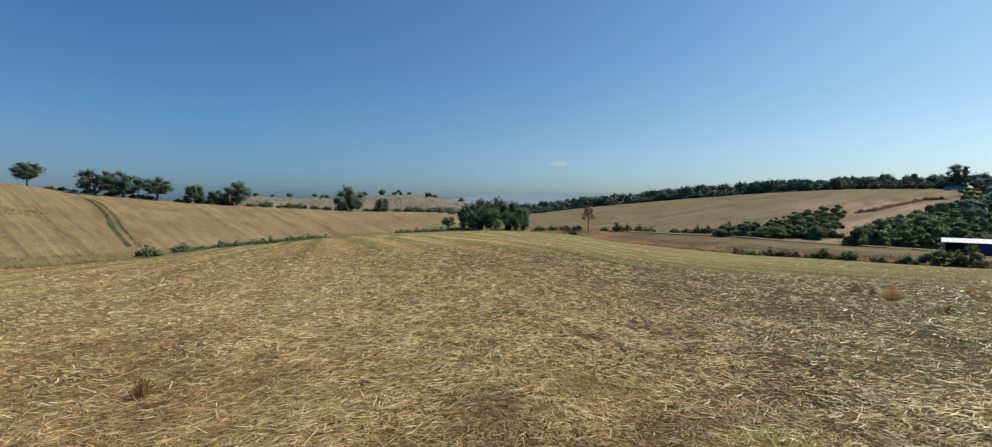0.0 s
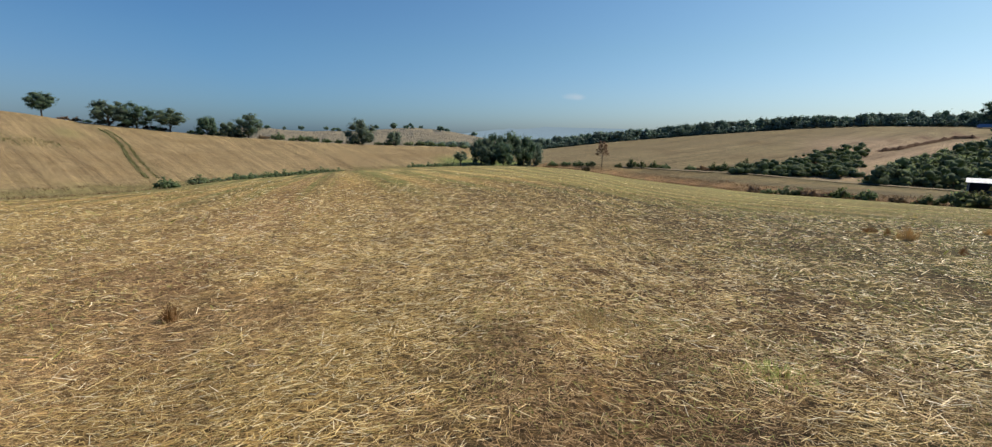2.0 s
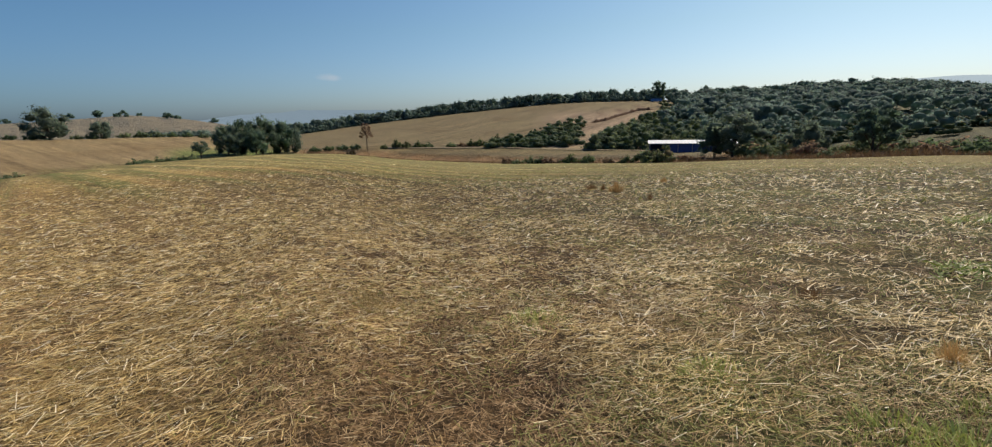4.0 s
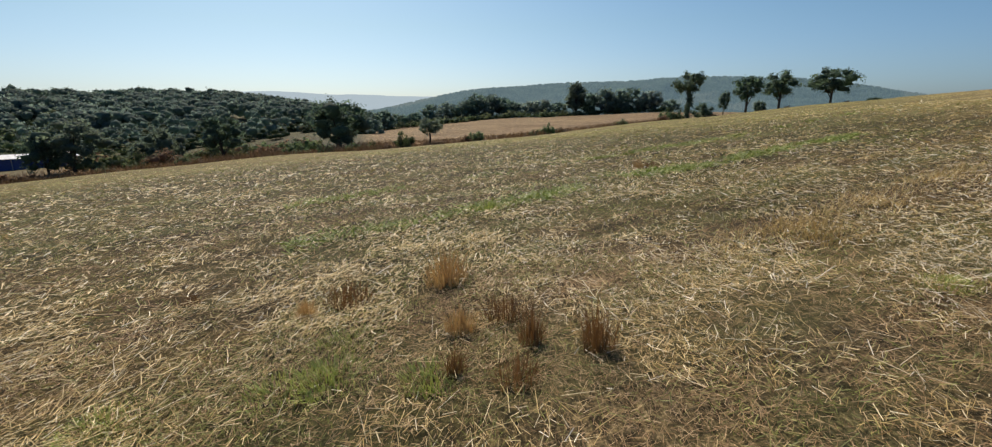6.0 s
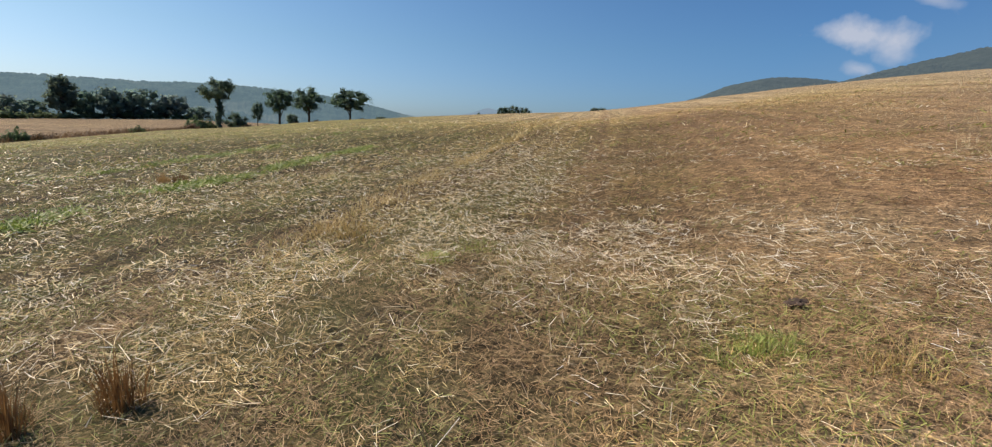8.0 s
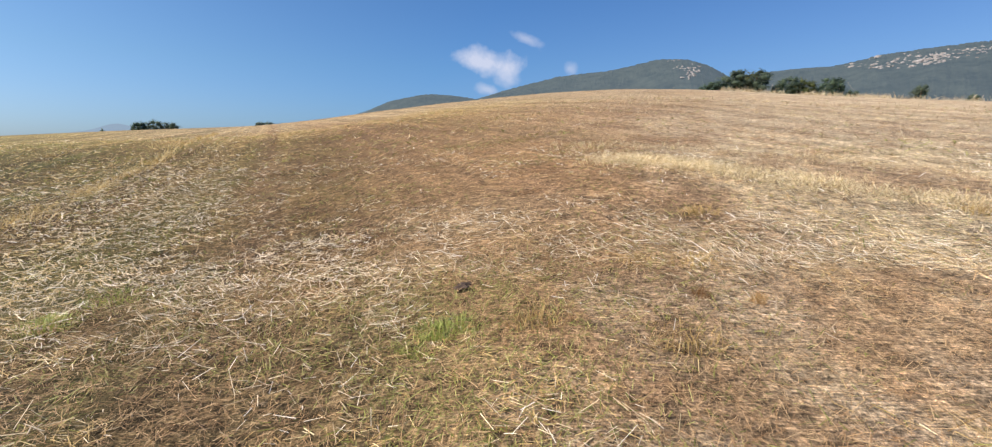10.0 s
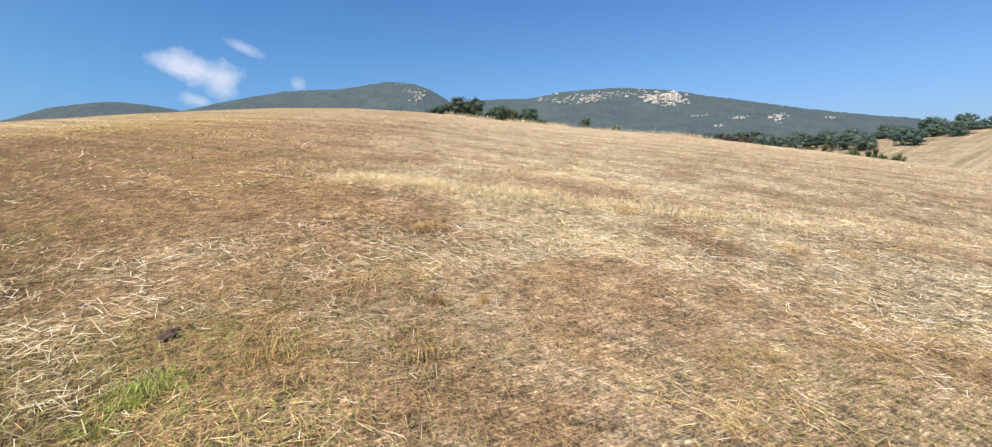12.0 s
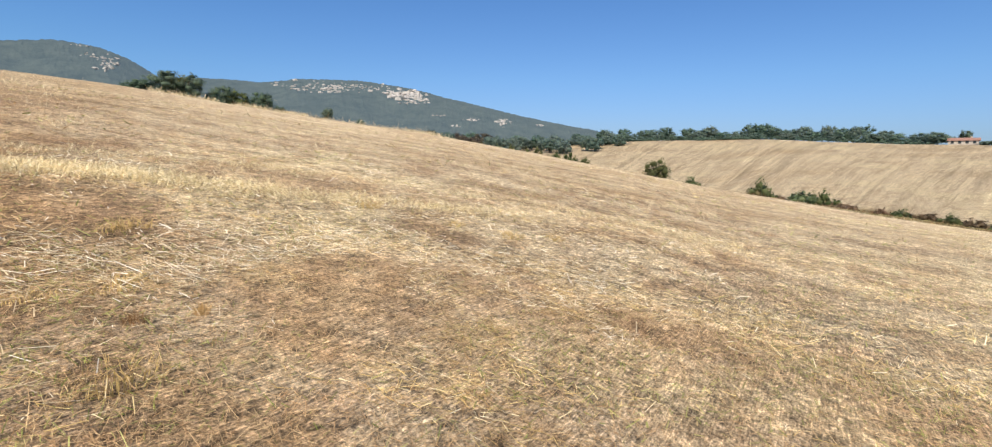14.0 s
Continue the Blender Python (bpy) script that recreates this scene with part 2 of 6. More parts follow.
M_GREEN = blade_material("green_weeds", [(0.0, (0.13, 0.15, 0.03)), (0.6, (0.26, 0.285, 0.065)), (1.0, (0.43, 0.42, 0.15))])
M_TRACK = blade_material("dull_weeds", [(0.0, (0.075, 0.085, 0.03)), (0.6, (0.14, 0.145, 0.055)), (1.0, (0.24, 0.22, 0.10))])
M_REDGRASS = blade_material("rusty_grass", [(0.0, (0.11, 0.066, 0.036)), (0.6, (0.20, 0.125, 0.064)), (1.0, (0.33, 0.225, 0.12))])

# ---- the lie of the land ----
BEARINGS = np.arange(0, 360, 0.5)


def ring(pairs, soft=1.6):
    """A smooth closed curve over the bearings through (bearing, value) pairs."""
    b, v = np.array(sorted(pairs)).T
    dense = np.interp(BEARINGS, b, v, period=360)
    k = np.exp(-0.5 * (np.arange(-16, 17) * 0.5 / soft) ** 2)
    return np.convolve(np.concatenate([dense[-16:], dense, dense[:16]]), k / k.sum(), "valid")


def on_ring(curve, bearing):
    return np.interp(bearing, BEARINGS, curve, period=360)


# the stubble field's own edge or brow: how far, and how high it shows above the eye (degrees)
EDGE_FAR = ring([(0, 170), (10, 165), (20, 142), (35, 112), (55, 96), (76, 80), (87, 76), (97, 80), (108, 96), (124, 126), (143, 160),
                 (152, 160), (164, 140), (184, 120), (207, 110), (229, 100), (253, 90), (267, 80), (283, 72), (314, 75), (330, 95), (349, 140)])
EDGE_RISE = ring([(0, -3.4), (8, -3.8), (14, -4.7), (20, -5.2), (27, -5.55), (36, -5.62), (44, -5.45), (55, -4.85), (76, -3.9), (87, -3.2),
                  (97, -2.4), (108, -1.1), (115, -0.45), (124, 0.55), (131, 1.15), (143, 2.1), (152, 2.58), (158, 3.35), (164, 4.3),
                  (171, 5.3), (177, 5.9), (184, 6.45), (192, 6.68), (199, 6.38), (207, 5.5), (217, 4.4), (229, 3.1), (242, 1.1), (253, -0.75),
                  (262, -2.35), (275, -4.2), (283, -4.95), (298, -5.6), (316, -5.85), (324, -5.58), (330, -5.0), (339, -4.3), (349, -3.78)], 1.2)
# the foot of the land beyond
FOOT_FAR = ring([(0, 186), (14, 190), (24, 180), (34, 166), (44, 160), (55, 150), (65, 140), (76, 108), (87, 98), (97, 100), (111, 122), (124, 160),
                 (143, 220), (180, 200), (217, 180), (242, 170), (253, 150), (262, 122), (267, 104), (283, 90), (314, 92), (324, 100), (339, 130), (349, 152)])
FOOT_RISE = ring([(0, -3.0), (14, -3.2), (24, -3.45), (34, -3.95), (44, -4.15), (55, -4.2), (65, -4.0), (76, -3.4), (87, -2.85), (97, -2.25),
                  (111, -0.75), (124, -0.1), (143, 0.9), (160, 1.5), (190, 2.5), (217, 1.5), (242, -1.5), (253, -2.4), (262, -2.9), (270, -3.3),
                  (283, -4.5), (298, -4.9), (314, -5.05), (324, -4.95), (339, -4.0), (349, -3.55)])
# its skyline or far side
TOP_FAR = ring([(0, 330), (11, 340), (43, 330), (52, 410), (66, 400), (72, 340), (78, 290), (92, 240), (110, 220), (131, 300), (190, 350), (235, 330),
                (266, 320), (283, 300), (314, 240), (334, 230), (355, 250)])
TOP_RISE = ring([(0, -1.7), (4, -1.5), (11, -0.6), (20, 0.28), (28, 1.0), (35, 1.36), (43, 1.3), (55, 1.5), (61, 1.7), (66, 1.35), (71, 0.6), (78, -1.6),
                 (85, -1.0), (92, -0.5), (100, -0.33), (110, 0.05), (118, -0.1), (131, 0.3), (143, 0.8), (160, 1.5), (190, 2.4), (217, 1.6), (235, 1.7),
                 (242, 2.2), (253, 2.8), (266, 3.0), (277, 2.42), (283, 2.3), (300, 2.1), (314, 1.58), (319, 0.62), (326, -0.12), (334, -0.8),
                 (345, -1.28), (355, -1.4)], 1.2)


def polar(x, y):
    return np.hypot(x, y), np.degrees(np.arctan2(x, y)) % 360


def value_noise(x, y, cell, seed):
    """Smooth random values 0..1 over the plan."""
    rng = np.random.default_rng(seed)
    table = rng.random((64, 64))
    gx, gy = x / cell, y / cell
    ix, iy = np.floor(gx).astype(int), np.floor(gy).astype(int)
    fx, fy = gx - ix, gy - iy
    fx, fy = fx * fx * (3 - 2 * fx), fy * fy * (3 - 2 * fy)
    t = lambda i, j: table[i % 64, j % 64]
    return (t(ix, iy) * (1 - fx) + t(ix + 1, iy) * fx) * (1 - fy) + (t(ix, iy + 1) * (1 - fx) + t(ix + 1, iy + 1) * fx) * fy


def land(r, b):
    """Height of the ground at distance r on bearing b."""
    r, b = np.broadcast_arrays(np.asarray(r, float), np.asarray(b, float))
    d, e = on_ring(EDGE_FAR, b), np.tan(np.radians(on_ring(EDGE_RISE, b)))
    f, ft = on_ring(FOOT_FAR, b), on_ring(TOP_FAR, b)
    zf = EYE + f * np.tan(np.radians(on_ring(FOOT_RISE, b)))
    zt = EYE + ft * np.tan(np.radians(on_ring(TOP_RISE, b)))
    zd = EYE + d * e
    u = np.clip(r / d, 0, 1)
    near = EYE * (1 - (1 - u) ** 2) + r * e
    lay = lambda r0, z0, r1, z1: z0 + (z1 - z0) * np.clip((r - r0) / (r1 - r0), 0, 1)
    z = np.where(r < d, near, np.where(r < f, lay(d, zd, f, zf), lay(f, zf, ft, zt)))
    s = np.clip((r - ft) / (0.5 * ft), 0, 1)
    past = np.minimum(zt - 9, -2)
    z = np.where(r > ft, zt + (past - zt) * s * s * (3 - 2 * s), z)
    s2 = np.clip((r - 1.5 * ft) / 900, 0, 1)
    z = np.where(r > 1.5 * ft, past + (-34 - past) * s2 * s2 * (3 - 2 * s2), z)
    # a shallow ditch just past the field's edge
    ditch = np.exp(-((r - d - 5) / 2.5) ** 2) * np.where((b > 258) | (b < 125), 0.9, 0.0)
    # low swells and the unevenness of worked soil
    x, y = r * np.sin(np.radians(b)), r * np.cos(np.radians(b))
    swell = (value_noise(x, y, 15.0, 92) - 0.5) * 0.34 * np.clip(r / 30, 0, 1)
    uneven = (value_noise(x, y, 3.0, 91) - 0.5) * 0.09 * np.clip(r / 8, 0, 1) * np.clip(2 - r / 15, 0, 1)
    return z - ditch + swell + uneven


def spot(bearing, far, lift=0.0):
    """The point on the ground at a bearing and distance."""
    a = radians(bearing)
    return Vector((far * math.sin(a), far * math.cos(a), float(land(far, bearing)) + lift))


def clamp01(v):
    return np.clip(v, 0, 1)


def ramp01(v, lo, hi):
    s = clamp01((v - lo) / (hi - lo))
    return s * s * (3 - 2 * s)


def between(b, lo, hi, soft=1.0):
    c = (b - (lo + hi) / 2 + 180) % 360 - 180
    return 1 - ramp01(np.abs(c), (hi - lo) / 2 - soft, (hi - lo) / 2 + soft)


def home_row(x, y):
    """Distance across the swaths of the home field, which bend at the standing point."""
    return x + 0.29 * y - np.where(y > 0, -0.06, 0.22) * (np.sqrt(y * y + 400) - 20)


def brown_mats(x, y):
    """Where flattened rust-brown growth lies bare of straw, 0 to 1."""
    r, b = polar(x, y)
    blot = 0.5 * value_noise(x, y, 1.15, 50) + 0.5 * value_noise(x, y, 0.42, 51)
    return ramp01(blot, 0.44, 0.66) * (0.55 + 0.25 * between(b, 155, 262, 14)) * (1 - 0.6 * ramp01(r, 12, 30)) * (1 - 0.7 * np.exp(-((x * x + (y - 3.8) ** 2) / 2.0)))


def build_ground():
    nb, nr = 660, 180
    b = np.arange(nb) * 360 / nb
    r = 0.35 * (4900 / 0.35) ** (np.arange(nr) / (nr - 1))
    B, R = np.meshgrid(b, r)
    X, Y = R * np.sin(np.radians(B)), R * np.cos(np.radians(B))
    d, f, ft = on_ring(EDGE_FAR, B), on_ring(FOOT_FAR, B), on_ring(TOP_FAR, B)
    Z = land(R, B)
    verts = np.concatenate([[[0, 0, 0]], np.stack([X, Y, Z], -1).reshape(-1, 3)])
    idx = 1 + np.arange(nb * nr).reshape(nr, nb)
    nxt = np.roll(idx, -1, 1)
    quads = np.stack([idx[:-1], nxt[:-1], nxt[1:], idx[1:]], -1).reshape(-1, 4)[:, ::-1]
    tris = np.stack([np.zeros(nb, int), nxt[0], idx[0]], -1)[:, ::-1]
    me = bpy.data.meshes.new("ground")
    me.from_pydata(verts.tolist(), [], [*tris.tolist(), *quads.tolist()])
    # what grows where, as ground-cover colours with stubble shade in the near ones
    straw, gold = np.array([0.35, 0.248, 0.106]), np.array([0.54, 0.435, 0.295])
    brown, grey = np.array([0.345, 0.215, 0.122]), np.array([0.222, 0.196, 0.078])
    meadow, tan, pink = np.array([0.17, 0.165, 0.07]), np.array([0.235, 0.175, 0.088]), np.array([0.235, 0.165, 0.095])
    rust, floor, plain = np.array([0.23, 0.138, 0.07]), np.array([0.075, 0.075, 0.04]), np.array([0.20, 0.19, 0.13])
    dirt = np.array([0.30, 0.22, 0.15])
    u = home_row(X, Y)
    C = np.broadcast_to(straw, X.shape + (3,)).copy()

    def lay(mask, colour):
        C[...] = C * (1 - mask[..., None]) + colour * mask[..., None]

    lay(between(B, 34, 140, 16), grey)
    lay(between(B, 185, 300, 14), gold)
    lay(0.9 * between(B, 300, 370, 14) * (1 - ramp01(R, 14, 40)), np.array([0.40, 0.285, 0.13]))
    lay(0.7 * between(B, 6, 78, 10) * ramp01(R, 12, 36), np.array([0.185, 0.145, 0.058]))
    lay(0.6 * between(B, 330, 400, 14) * ramp01(R, 25, 60), np.array([0.27, 0.24, 0.112]))
    lay(0.7 * between(B, 296, 345, 10) * ramp01(R / d, 0.45, 0.75), np.array([0.25, 0.22, 0.10]))
    lay(0.85 * between(B, 138, 196, 10) * ramp01(R, 34, 65), np.array([0.36, 0.28, 0.172]))
    # a rusty swath of flattened stems
    lay(0.85 * np.exp(-((u + 3.0) / 2.6) ** 4) * ramp01(-Y, -4, 2) * (1 - 0.7 * between(B, 196, 300, 8)) * (1 - 0.6 * ramp01(R, 18, 45)) + 0.5 * np.exp(-((u + 3.0) / 1.6) ** 2) * ramp01(Y, -2, 6), brown)
    lay(0.5 * np.exp(-((X + 0.64 * Y - 9.15) / 0.5) ** 2) * between(B, 70, 128, 6), np.array([0.15, 0.17, 0.05]))
    lay(0.7 * between(B, 160, 197, 8) * ramp01(R, 4, 7) * (1 - ramp01(R, 24, 42)), np.array([0.30, 0.19, 0.105]))
    lay(0.18 * between(B, 128, 162, 8) * ramp01(R, 2, 4) * (1 - ramp01(R, 16, 28)), brown)
    lay(0.5 * np.exp(-((X + 0.49 * Y - 4.25) / 0.5) ** 2) * between(B, 98, 150, 6), brown)
    lay(0.7 * np.exp(-((X + 0.49 * Y - 0.28) / 0.55) ** 2) * between(B, 138, 160, 4) * ramp01(R, 4, 7), brown)
    lay((0.6 * between(B, 2, 38, 8) + 0.25 * between(B, 38, 62, 6)) * (1 - ramp01(R, 6, 11)), np.array([0.42, 0.24, 0.105]))
    lay(0.4 * between(B, 92, 190, 10) * (1 - ramp01(R, 5.5, 8.5)), np.array([0.29, 0.225, 0.155]))
    lay(0.35 * between(B, 82, 125, 8) * (1 - ramp01(R, 3.4, 4.8)), brown * 1.25)
    lay(0.75 * brown_mats(X, Y), brown * 0.95)
    # bare pale soil in small patches
    lay(0.35 * ramp01(0.6 * value_noise(X, Y, 0.9, 60) + 0.4 * value_noise(X, Y, 0.3, 61), 0.5, 0.66) * between(B, 168, 262, 12) * (1 - ramp01(R, 4.5, 7)), np.array([0.48, 0.395, 0.305]))
    # mulch between the loose straw close by, darkened for shade in the stubble gaps
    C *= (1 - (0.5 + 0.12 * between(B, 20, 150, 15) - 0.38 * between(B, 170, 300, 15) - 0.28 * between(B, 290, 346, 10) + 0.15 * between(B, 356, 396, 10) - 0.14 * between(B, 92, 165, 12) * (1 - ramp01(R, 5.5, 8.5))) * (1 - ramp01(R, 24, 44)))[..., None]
    lay(0.65 * ramp01(R, d * 0.8, d * 0.97) * ((B > 300) | (B < 60)), meadow)
    out = ramp01(R, d, d + 1.2)
    strip = out * (1 - ramp01(R, f - 3, f + 3))
    lay(strip * between(B, 2, 112, 3), rust)
    lay(0.85 * strip * between(B, 2, 50, 3) * ramp01(R, d + 9, d + 18), np.array([0.105, 0.095, 0.052]))
    lay(strip * between(B, 262, 362, 3), np.array([0.20, 0.17, 0.08]))
    lay(strip * between(B, 4, 44, 3) * np.exp(-((R - (d + f) / 2 - 6) / 3.5) ** 2), tan * 0.8)
    far = ramp01(R, f - 2, f + 2)
    lay(far * between(B, 0, 46, 2), np.array([0.18, 0.142, 0.08]))
    lay(far * between(B, 31, 44, 2) * (1 - ramp01(R, 255, 290)), dirt * 0.9)
    lay(far * between(B, 36, 43.5, 0.8) * np.exp(-((R - 252 - 7 * (B - 36)) / 3.5) ** 2), np.array([0.14, 0.085, 0.055]))
    lay(far * between(B, 45, 78, 2), floor)
    lay(far * between(B, 77, 118, 1.5), pink)
    lay(far * between(B, 118, 240, 4), tan)
    lay(far * between(B, 238, 357, 3), np.array([0.255, 0.19, 0.105]))
    lay(far * between(B, 238, 292, 8), np.array([0.35, 0.285, 0.195]))
    # the strip of weeds up the opposite slope, and a weedy corner below the copse
    wx, wy = X * math.cos(radians(316)) - Y * math.sin(radians(316)), X * math.sin(radians(316)) + Y * math.cos(radians(316))
    opposite = far * between(B, 300, 350, 2)
    fan = 150 * np.radians(B - (3.66 - 0.25 * (B - 280)) * np.log(np.maximum(R, 20) / 150))
    lay(0.3 * opposite * np.exp(-((fan - 150 * radians(321.9)) / 0.85) ** 2), meadow * 0.72)
    lay(0.6 * opposite * np.exp(-((wx - 5.5) / 3.5) ** 2) * np.exp(-((wy - 185) / 14) ** 2), meadow)
    lay(0.9 * between(B, 352, 362, 1.5) * np.exp(-((R - 174) / 16) ** 2), np.array([0.13, 0.185, 0.05]))
    lay(ramp01(R, ft * 1.05, ft * 1.25), plain)
    lay(ramp01(R, ft * 1.0, ft * 1.05) * between(B, 3, 78, 2), floor)
    row = np.where(out < 0.5, u, np.where(between(B, 238, 357, 1) > 0.5, fan * np.where(B < 292, 0.8, 1.0), (X * math.cos(radians(62)) - Y * math.sin(radians(62))) * 0.6))
    alpha = (1 - out) * clamp01(between(B, 318, 405, 10) * ramp01(R, 16, 32) + 0.4 * between(B, 40, 150, 10))
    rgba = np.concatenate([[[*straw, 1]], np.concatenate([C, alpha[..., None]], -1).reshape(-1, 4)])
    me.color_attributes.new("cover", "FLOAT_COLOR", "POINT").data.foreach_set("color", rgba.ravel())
    me.attributes.new("row", "FLOAT", "POINT").data.foreach_set("value", np.concatenate([[0], row.ravel()]))
    me.polygons.foreach_set("use_smooth", np.ones(len(me.polygons), bool))
    me.materials.append(M_GROUND)
    me.update()
    return tagged(new("ground", me), "rolling harvested straw field with hedges, fields and dry pasture", "ground", kind="structure")


build_ground()


def build_lane():
    """A pale dirt lane along the foot of the far slope."""
    mt = Mat("lane_dust", 0.95, 0.1)
    mt.colour(mt.ramp(mt.noise(0.7, 5, 0.7), [(0.3, (0.15, 0.125, 0.085)), (0.7, (0.27, 0.225, 0.155))]))
    mt.bump(mt.noise(5.0, 5), 0.4, 0.05)
    V, F = [], []
    for k in range(141):
        b = 13 + 30.5 * k / 140
        mid = float(on_ring(FOOT_FAR, b)) - 6
        for off, up in ((-1.2, 0.02), (-0.4, 0.14), (0.4, 0.14), (1.2, 0.02)):
            far = mid + off + 0.25 * noise.noise((k * 0.3, off, 0.0))
            V.append(tuple(spot(b, far, up + 0.25)))
        if k:
            a = 4 * k
            F += [(a - 4 + i, a + i, a + i + 1, a - 3 + i) for i in range(3)]
    me = bpy.data.meshes.new("lane")
    me.from_pydata(V, [], F)
    me.materials.append(mt.m)
    return tagged(new("lane", me), "pale dusty lane along a dry field's foot", "lane", kind="structure")


build_lane()


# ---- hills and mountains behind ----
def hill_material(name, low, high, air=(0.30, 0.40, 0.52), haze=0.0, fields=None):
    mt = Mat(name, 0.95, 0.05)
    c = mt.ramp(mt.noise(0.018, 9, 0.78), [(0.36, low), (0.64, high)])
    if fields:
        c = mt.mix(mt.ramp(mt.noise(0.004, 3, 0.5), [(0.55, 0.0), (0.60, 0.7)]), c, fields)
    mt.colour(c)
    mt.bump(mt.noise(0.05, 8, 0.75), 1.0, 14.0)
    # aerial haze is mixed into the surface as a flat blue glow
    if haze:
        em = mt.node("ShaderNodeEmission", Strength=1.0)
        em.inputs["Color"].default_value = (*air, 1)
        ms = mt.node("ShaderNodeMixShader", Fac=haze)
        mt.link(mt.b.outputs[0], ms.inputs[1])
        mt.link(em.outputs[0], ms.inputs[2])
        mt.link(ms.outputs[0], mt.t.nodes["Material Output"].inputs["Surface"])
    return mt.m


MASSIFS = {}


def massif(name, skyline, near, crest, material, label, rough=1.0, base=-40.0, step=0.12, trees=5.0):
    """A hill whose skyline follows (bearing, rise in degrees), from its foot at near to its crest at crest metres."""
    bs, es = np.array(skyline).T
    b = np.arange(bs[0], bs[-1] + step / 2, step)
    e = np.interp(b, bs, es)
    k = np.exp(-0.5 * (np.arange(-12, 13) * step / 0.45) ** 2)
    e = np.convolve(np.pad(e, 12, "edge"), k / k.sum(), "valid")
    s = np.linspace(0, 1.35, 46)
    S, Bm = np.meshgrid(s, b, indexing="ij")
    R = near + (crest - near) * S
    top, foot = np.tan(np.radians(e))[None, :], (base - EYE) / near
    shape = np.where(S < 1, np.sin(np.clip(S, 0, 1) * math.pi / 2) ** 1.15, 1 - 2.0 * (S - 1))
    Z = EYE + R * (foot + (top - foot) * shape)
    X, Y = R * np.sin(np.radians(Bm)), R * np.cos(np.radians(Bm))
    q = crest / 100
    fold = np.array([noise.fractal((x / (q * 9), y / (q * 9), 0.5), 0.9, 2.1, 5) for x, y in zip(X.ravel(), Y.ravel())]).reshape(X.shape)
    Z = Z + fold * rough * crest * 0.011 * np.sin(np.clip(S, 0, 1) * math.pi) + fold * rough * crest * 0.0006
    Z = Z + np.random.default_rng(len(name)).random(X.shape) * trees
    MASSIFS[name + str(len([k for k in MASSIFS if k.startswith(name)]))] = (b, s, R[:, 0], Z)
    idx = np.arange(X.size).reshape(X.shape)
    quads = np.stack([idx[:-1, :-1], idx[:-1, 1:], idx[1:, 1:], idx[1:, :-1]], -1).reshape(-1, 4)
    me = bpy.data.meshes.new(name)
    me.from_pydata(np.stack([X, Y, Z], -1).reshape(-1, 3).tolist(), [], quads[:, ::-1].tolist())
    me.polygons.foreach_set("use_smooth", np.ones(len(me.polygons), bool))
    me.materials.append(material)
    return tagged(new(name, me), label, "hill", kind="structure")


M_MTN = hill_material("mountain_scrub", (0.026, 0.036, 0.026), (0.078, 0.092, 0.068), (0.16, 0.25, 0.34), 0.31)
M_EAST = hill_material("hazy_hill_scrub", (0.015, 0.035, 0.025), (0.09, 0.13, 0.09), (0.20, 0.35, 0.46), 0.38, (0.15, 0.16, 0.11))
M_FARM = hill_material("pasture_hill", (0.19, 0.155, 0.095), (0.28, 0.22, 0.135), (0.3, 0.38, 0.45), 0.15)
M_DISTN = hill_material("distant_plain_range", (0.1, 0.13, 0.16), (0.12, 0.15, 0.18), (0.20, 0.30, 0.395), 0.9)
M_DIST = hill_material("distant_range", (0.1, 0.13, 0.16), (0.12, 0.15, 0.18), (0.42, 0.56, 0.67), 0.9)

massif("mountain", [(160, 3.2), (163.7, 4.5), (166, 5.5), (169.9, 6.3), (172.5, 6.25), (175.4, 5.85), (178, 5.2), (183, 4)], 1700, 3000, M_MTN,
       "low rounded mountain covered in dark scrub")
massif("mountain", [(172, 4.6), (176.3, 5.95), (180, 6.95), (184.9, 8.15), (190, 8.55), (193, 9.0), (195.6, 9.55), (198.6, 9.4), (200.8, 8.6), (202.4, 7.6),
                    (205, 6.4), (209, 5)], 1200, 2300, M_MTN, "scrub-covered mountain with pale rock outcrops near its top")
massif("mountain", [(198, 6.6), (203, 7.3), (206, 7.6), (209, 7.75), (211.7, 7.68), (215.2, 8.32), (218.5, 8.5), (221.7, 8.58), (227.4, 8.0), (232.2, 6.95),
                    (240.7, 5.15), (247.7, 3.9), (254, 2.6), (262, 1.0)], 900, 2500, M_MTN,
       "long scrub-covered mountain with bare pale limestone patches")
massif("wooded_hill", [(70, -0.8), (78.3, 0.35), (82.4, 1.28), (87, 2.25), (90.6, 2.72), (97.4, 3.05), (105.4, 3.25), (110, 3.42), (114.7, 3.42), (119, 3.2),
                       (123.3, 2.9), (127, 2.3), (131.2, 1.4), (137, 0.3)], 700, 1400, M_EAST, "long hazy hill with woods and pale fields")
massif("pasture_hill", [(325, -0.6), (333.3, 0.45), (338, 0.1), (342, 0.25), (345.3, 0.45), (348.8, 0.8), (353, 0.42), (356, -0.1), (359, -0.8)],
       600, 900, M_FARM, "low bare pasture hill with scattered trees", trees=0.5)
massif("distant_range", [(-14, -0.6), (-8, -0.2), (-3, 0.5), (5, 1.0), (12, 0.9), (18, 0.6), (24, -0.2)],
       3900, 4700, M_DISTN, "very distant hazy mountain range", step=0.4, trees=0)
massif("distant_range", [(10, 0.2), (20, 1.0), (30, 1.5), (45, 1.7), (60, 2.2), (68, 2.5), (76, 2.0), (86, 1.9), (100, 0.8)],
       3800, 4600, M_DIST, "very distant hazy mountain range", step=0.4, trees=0)
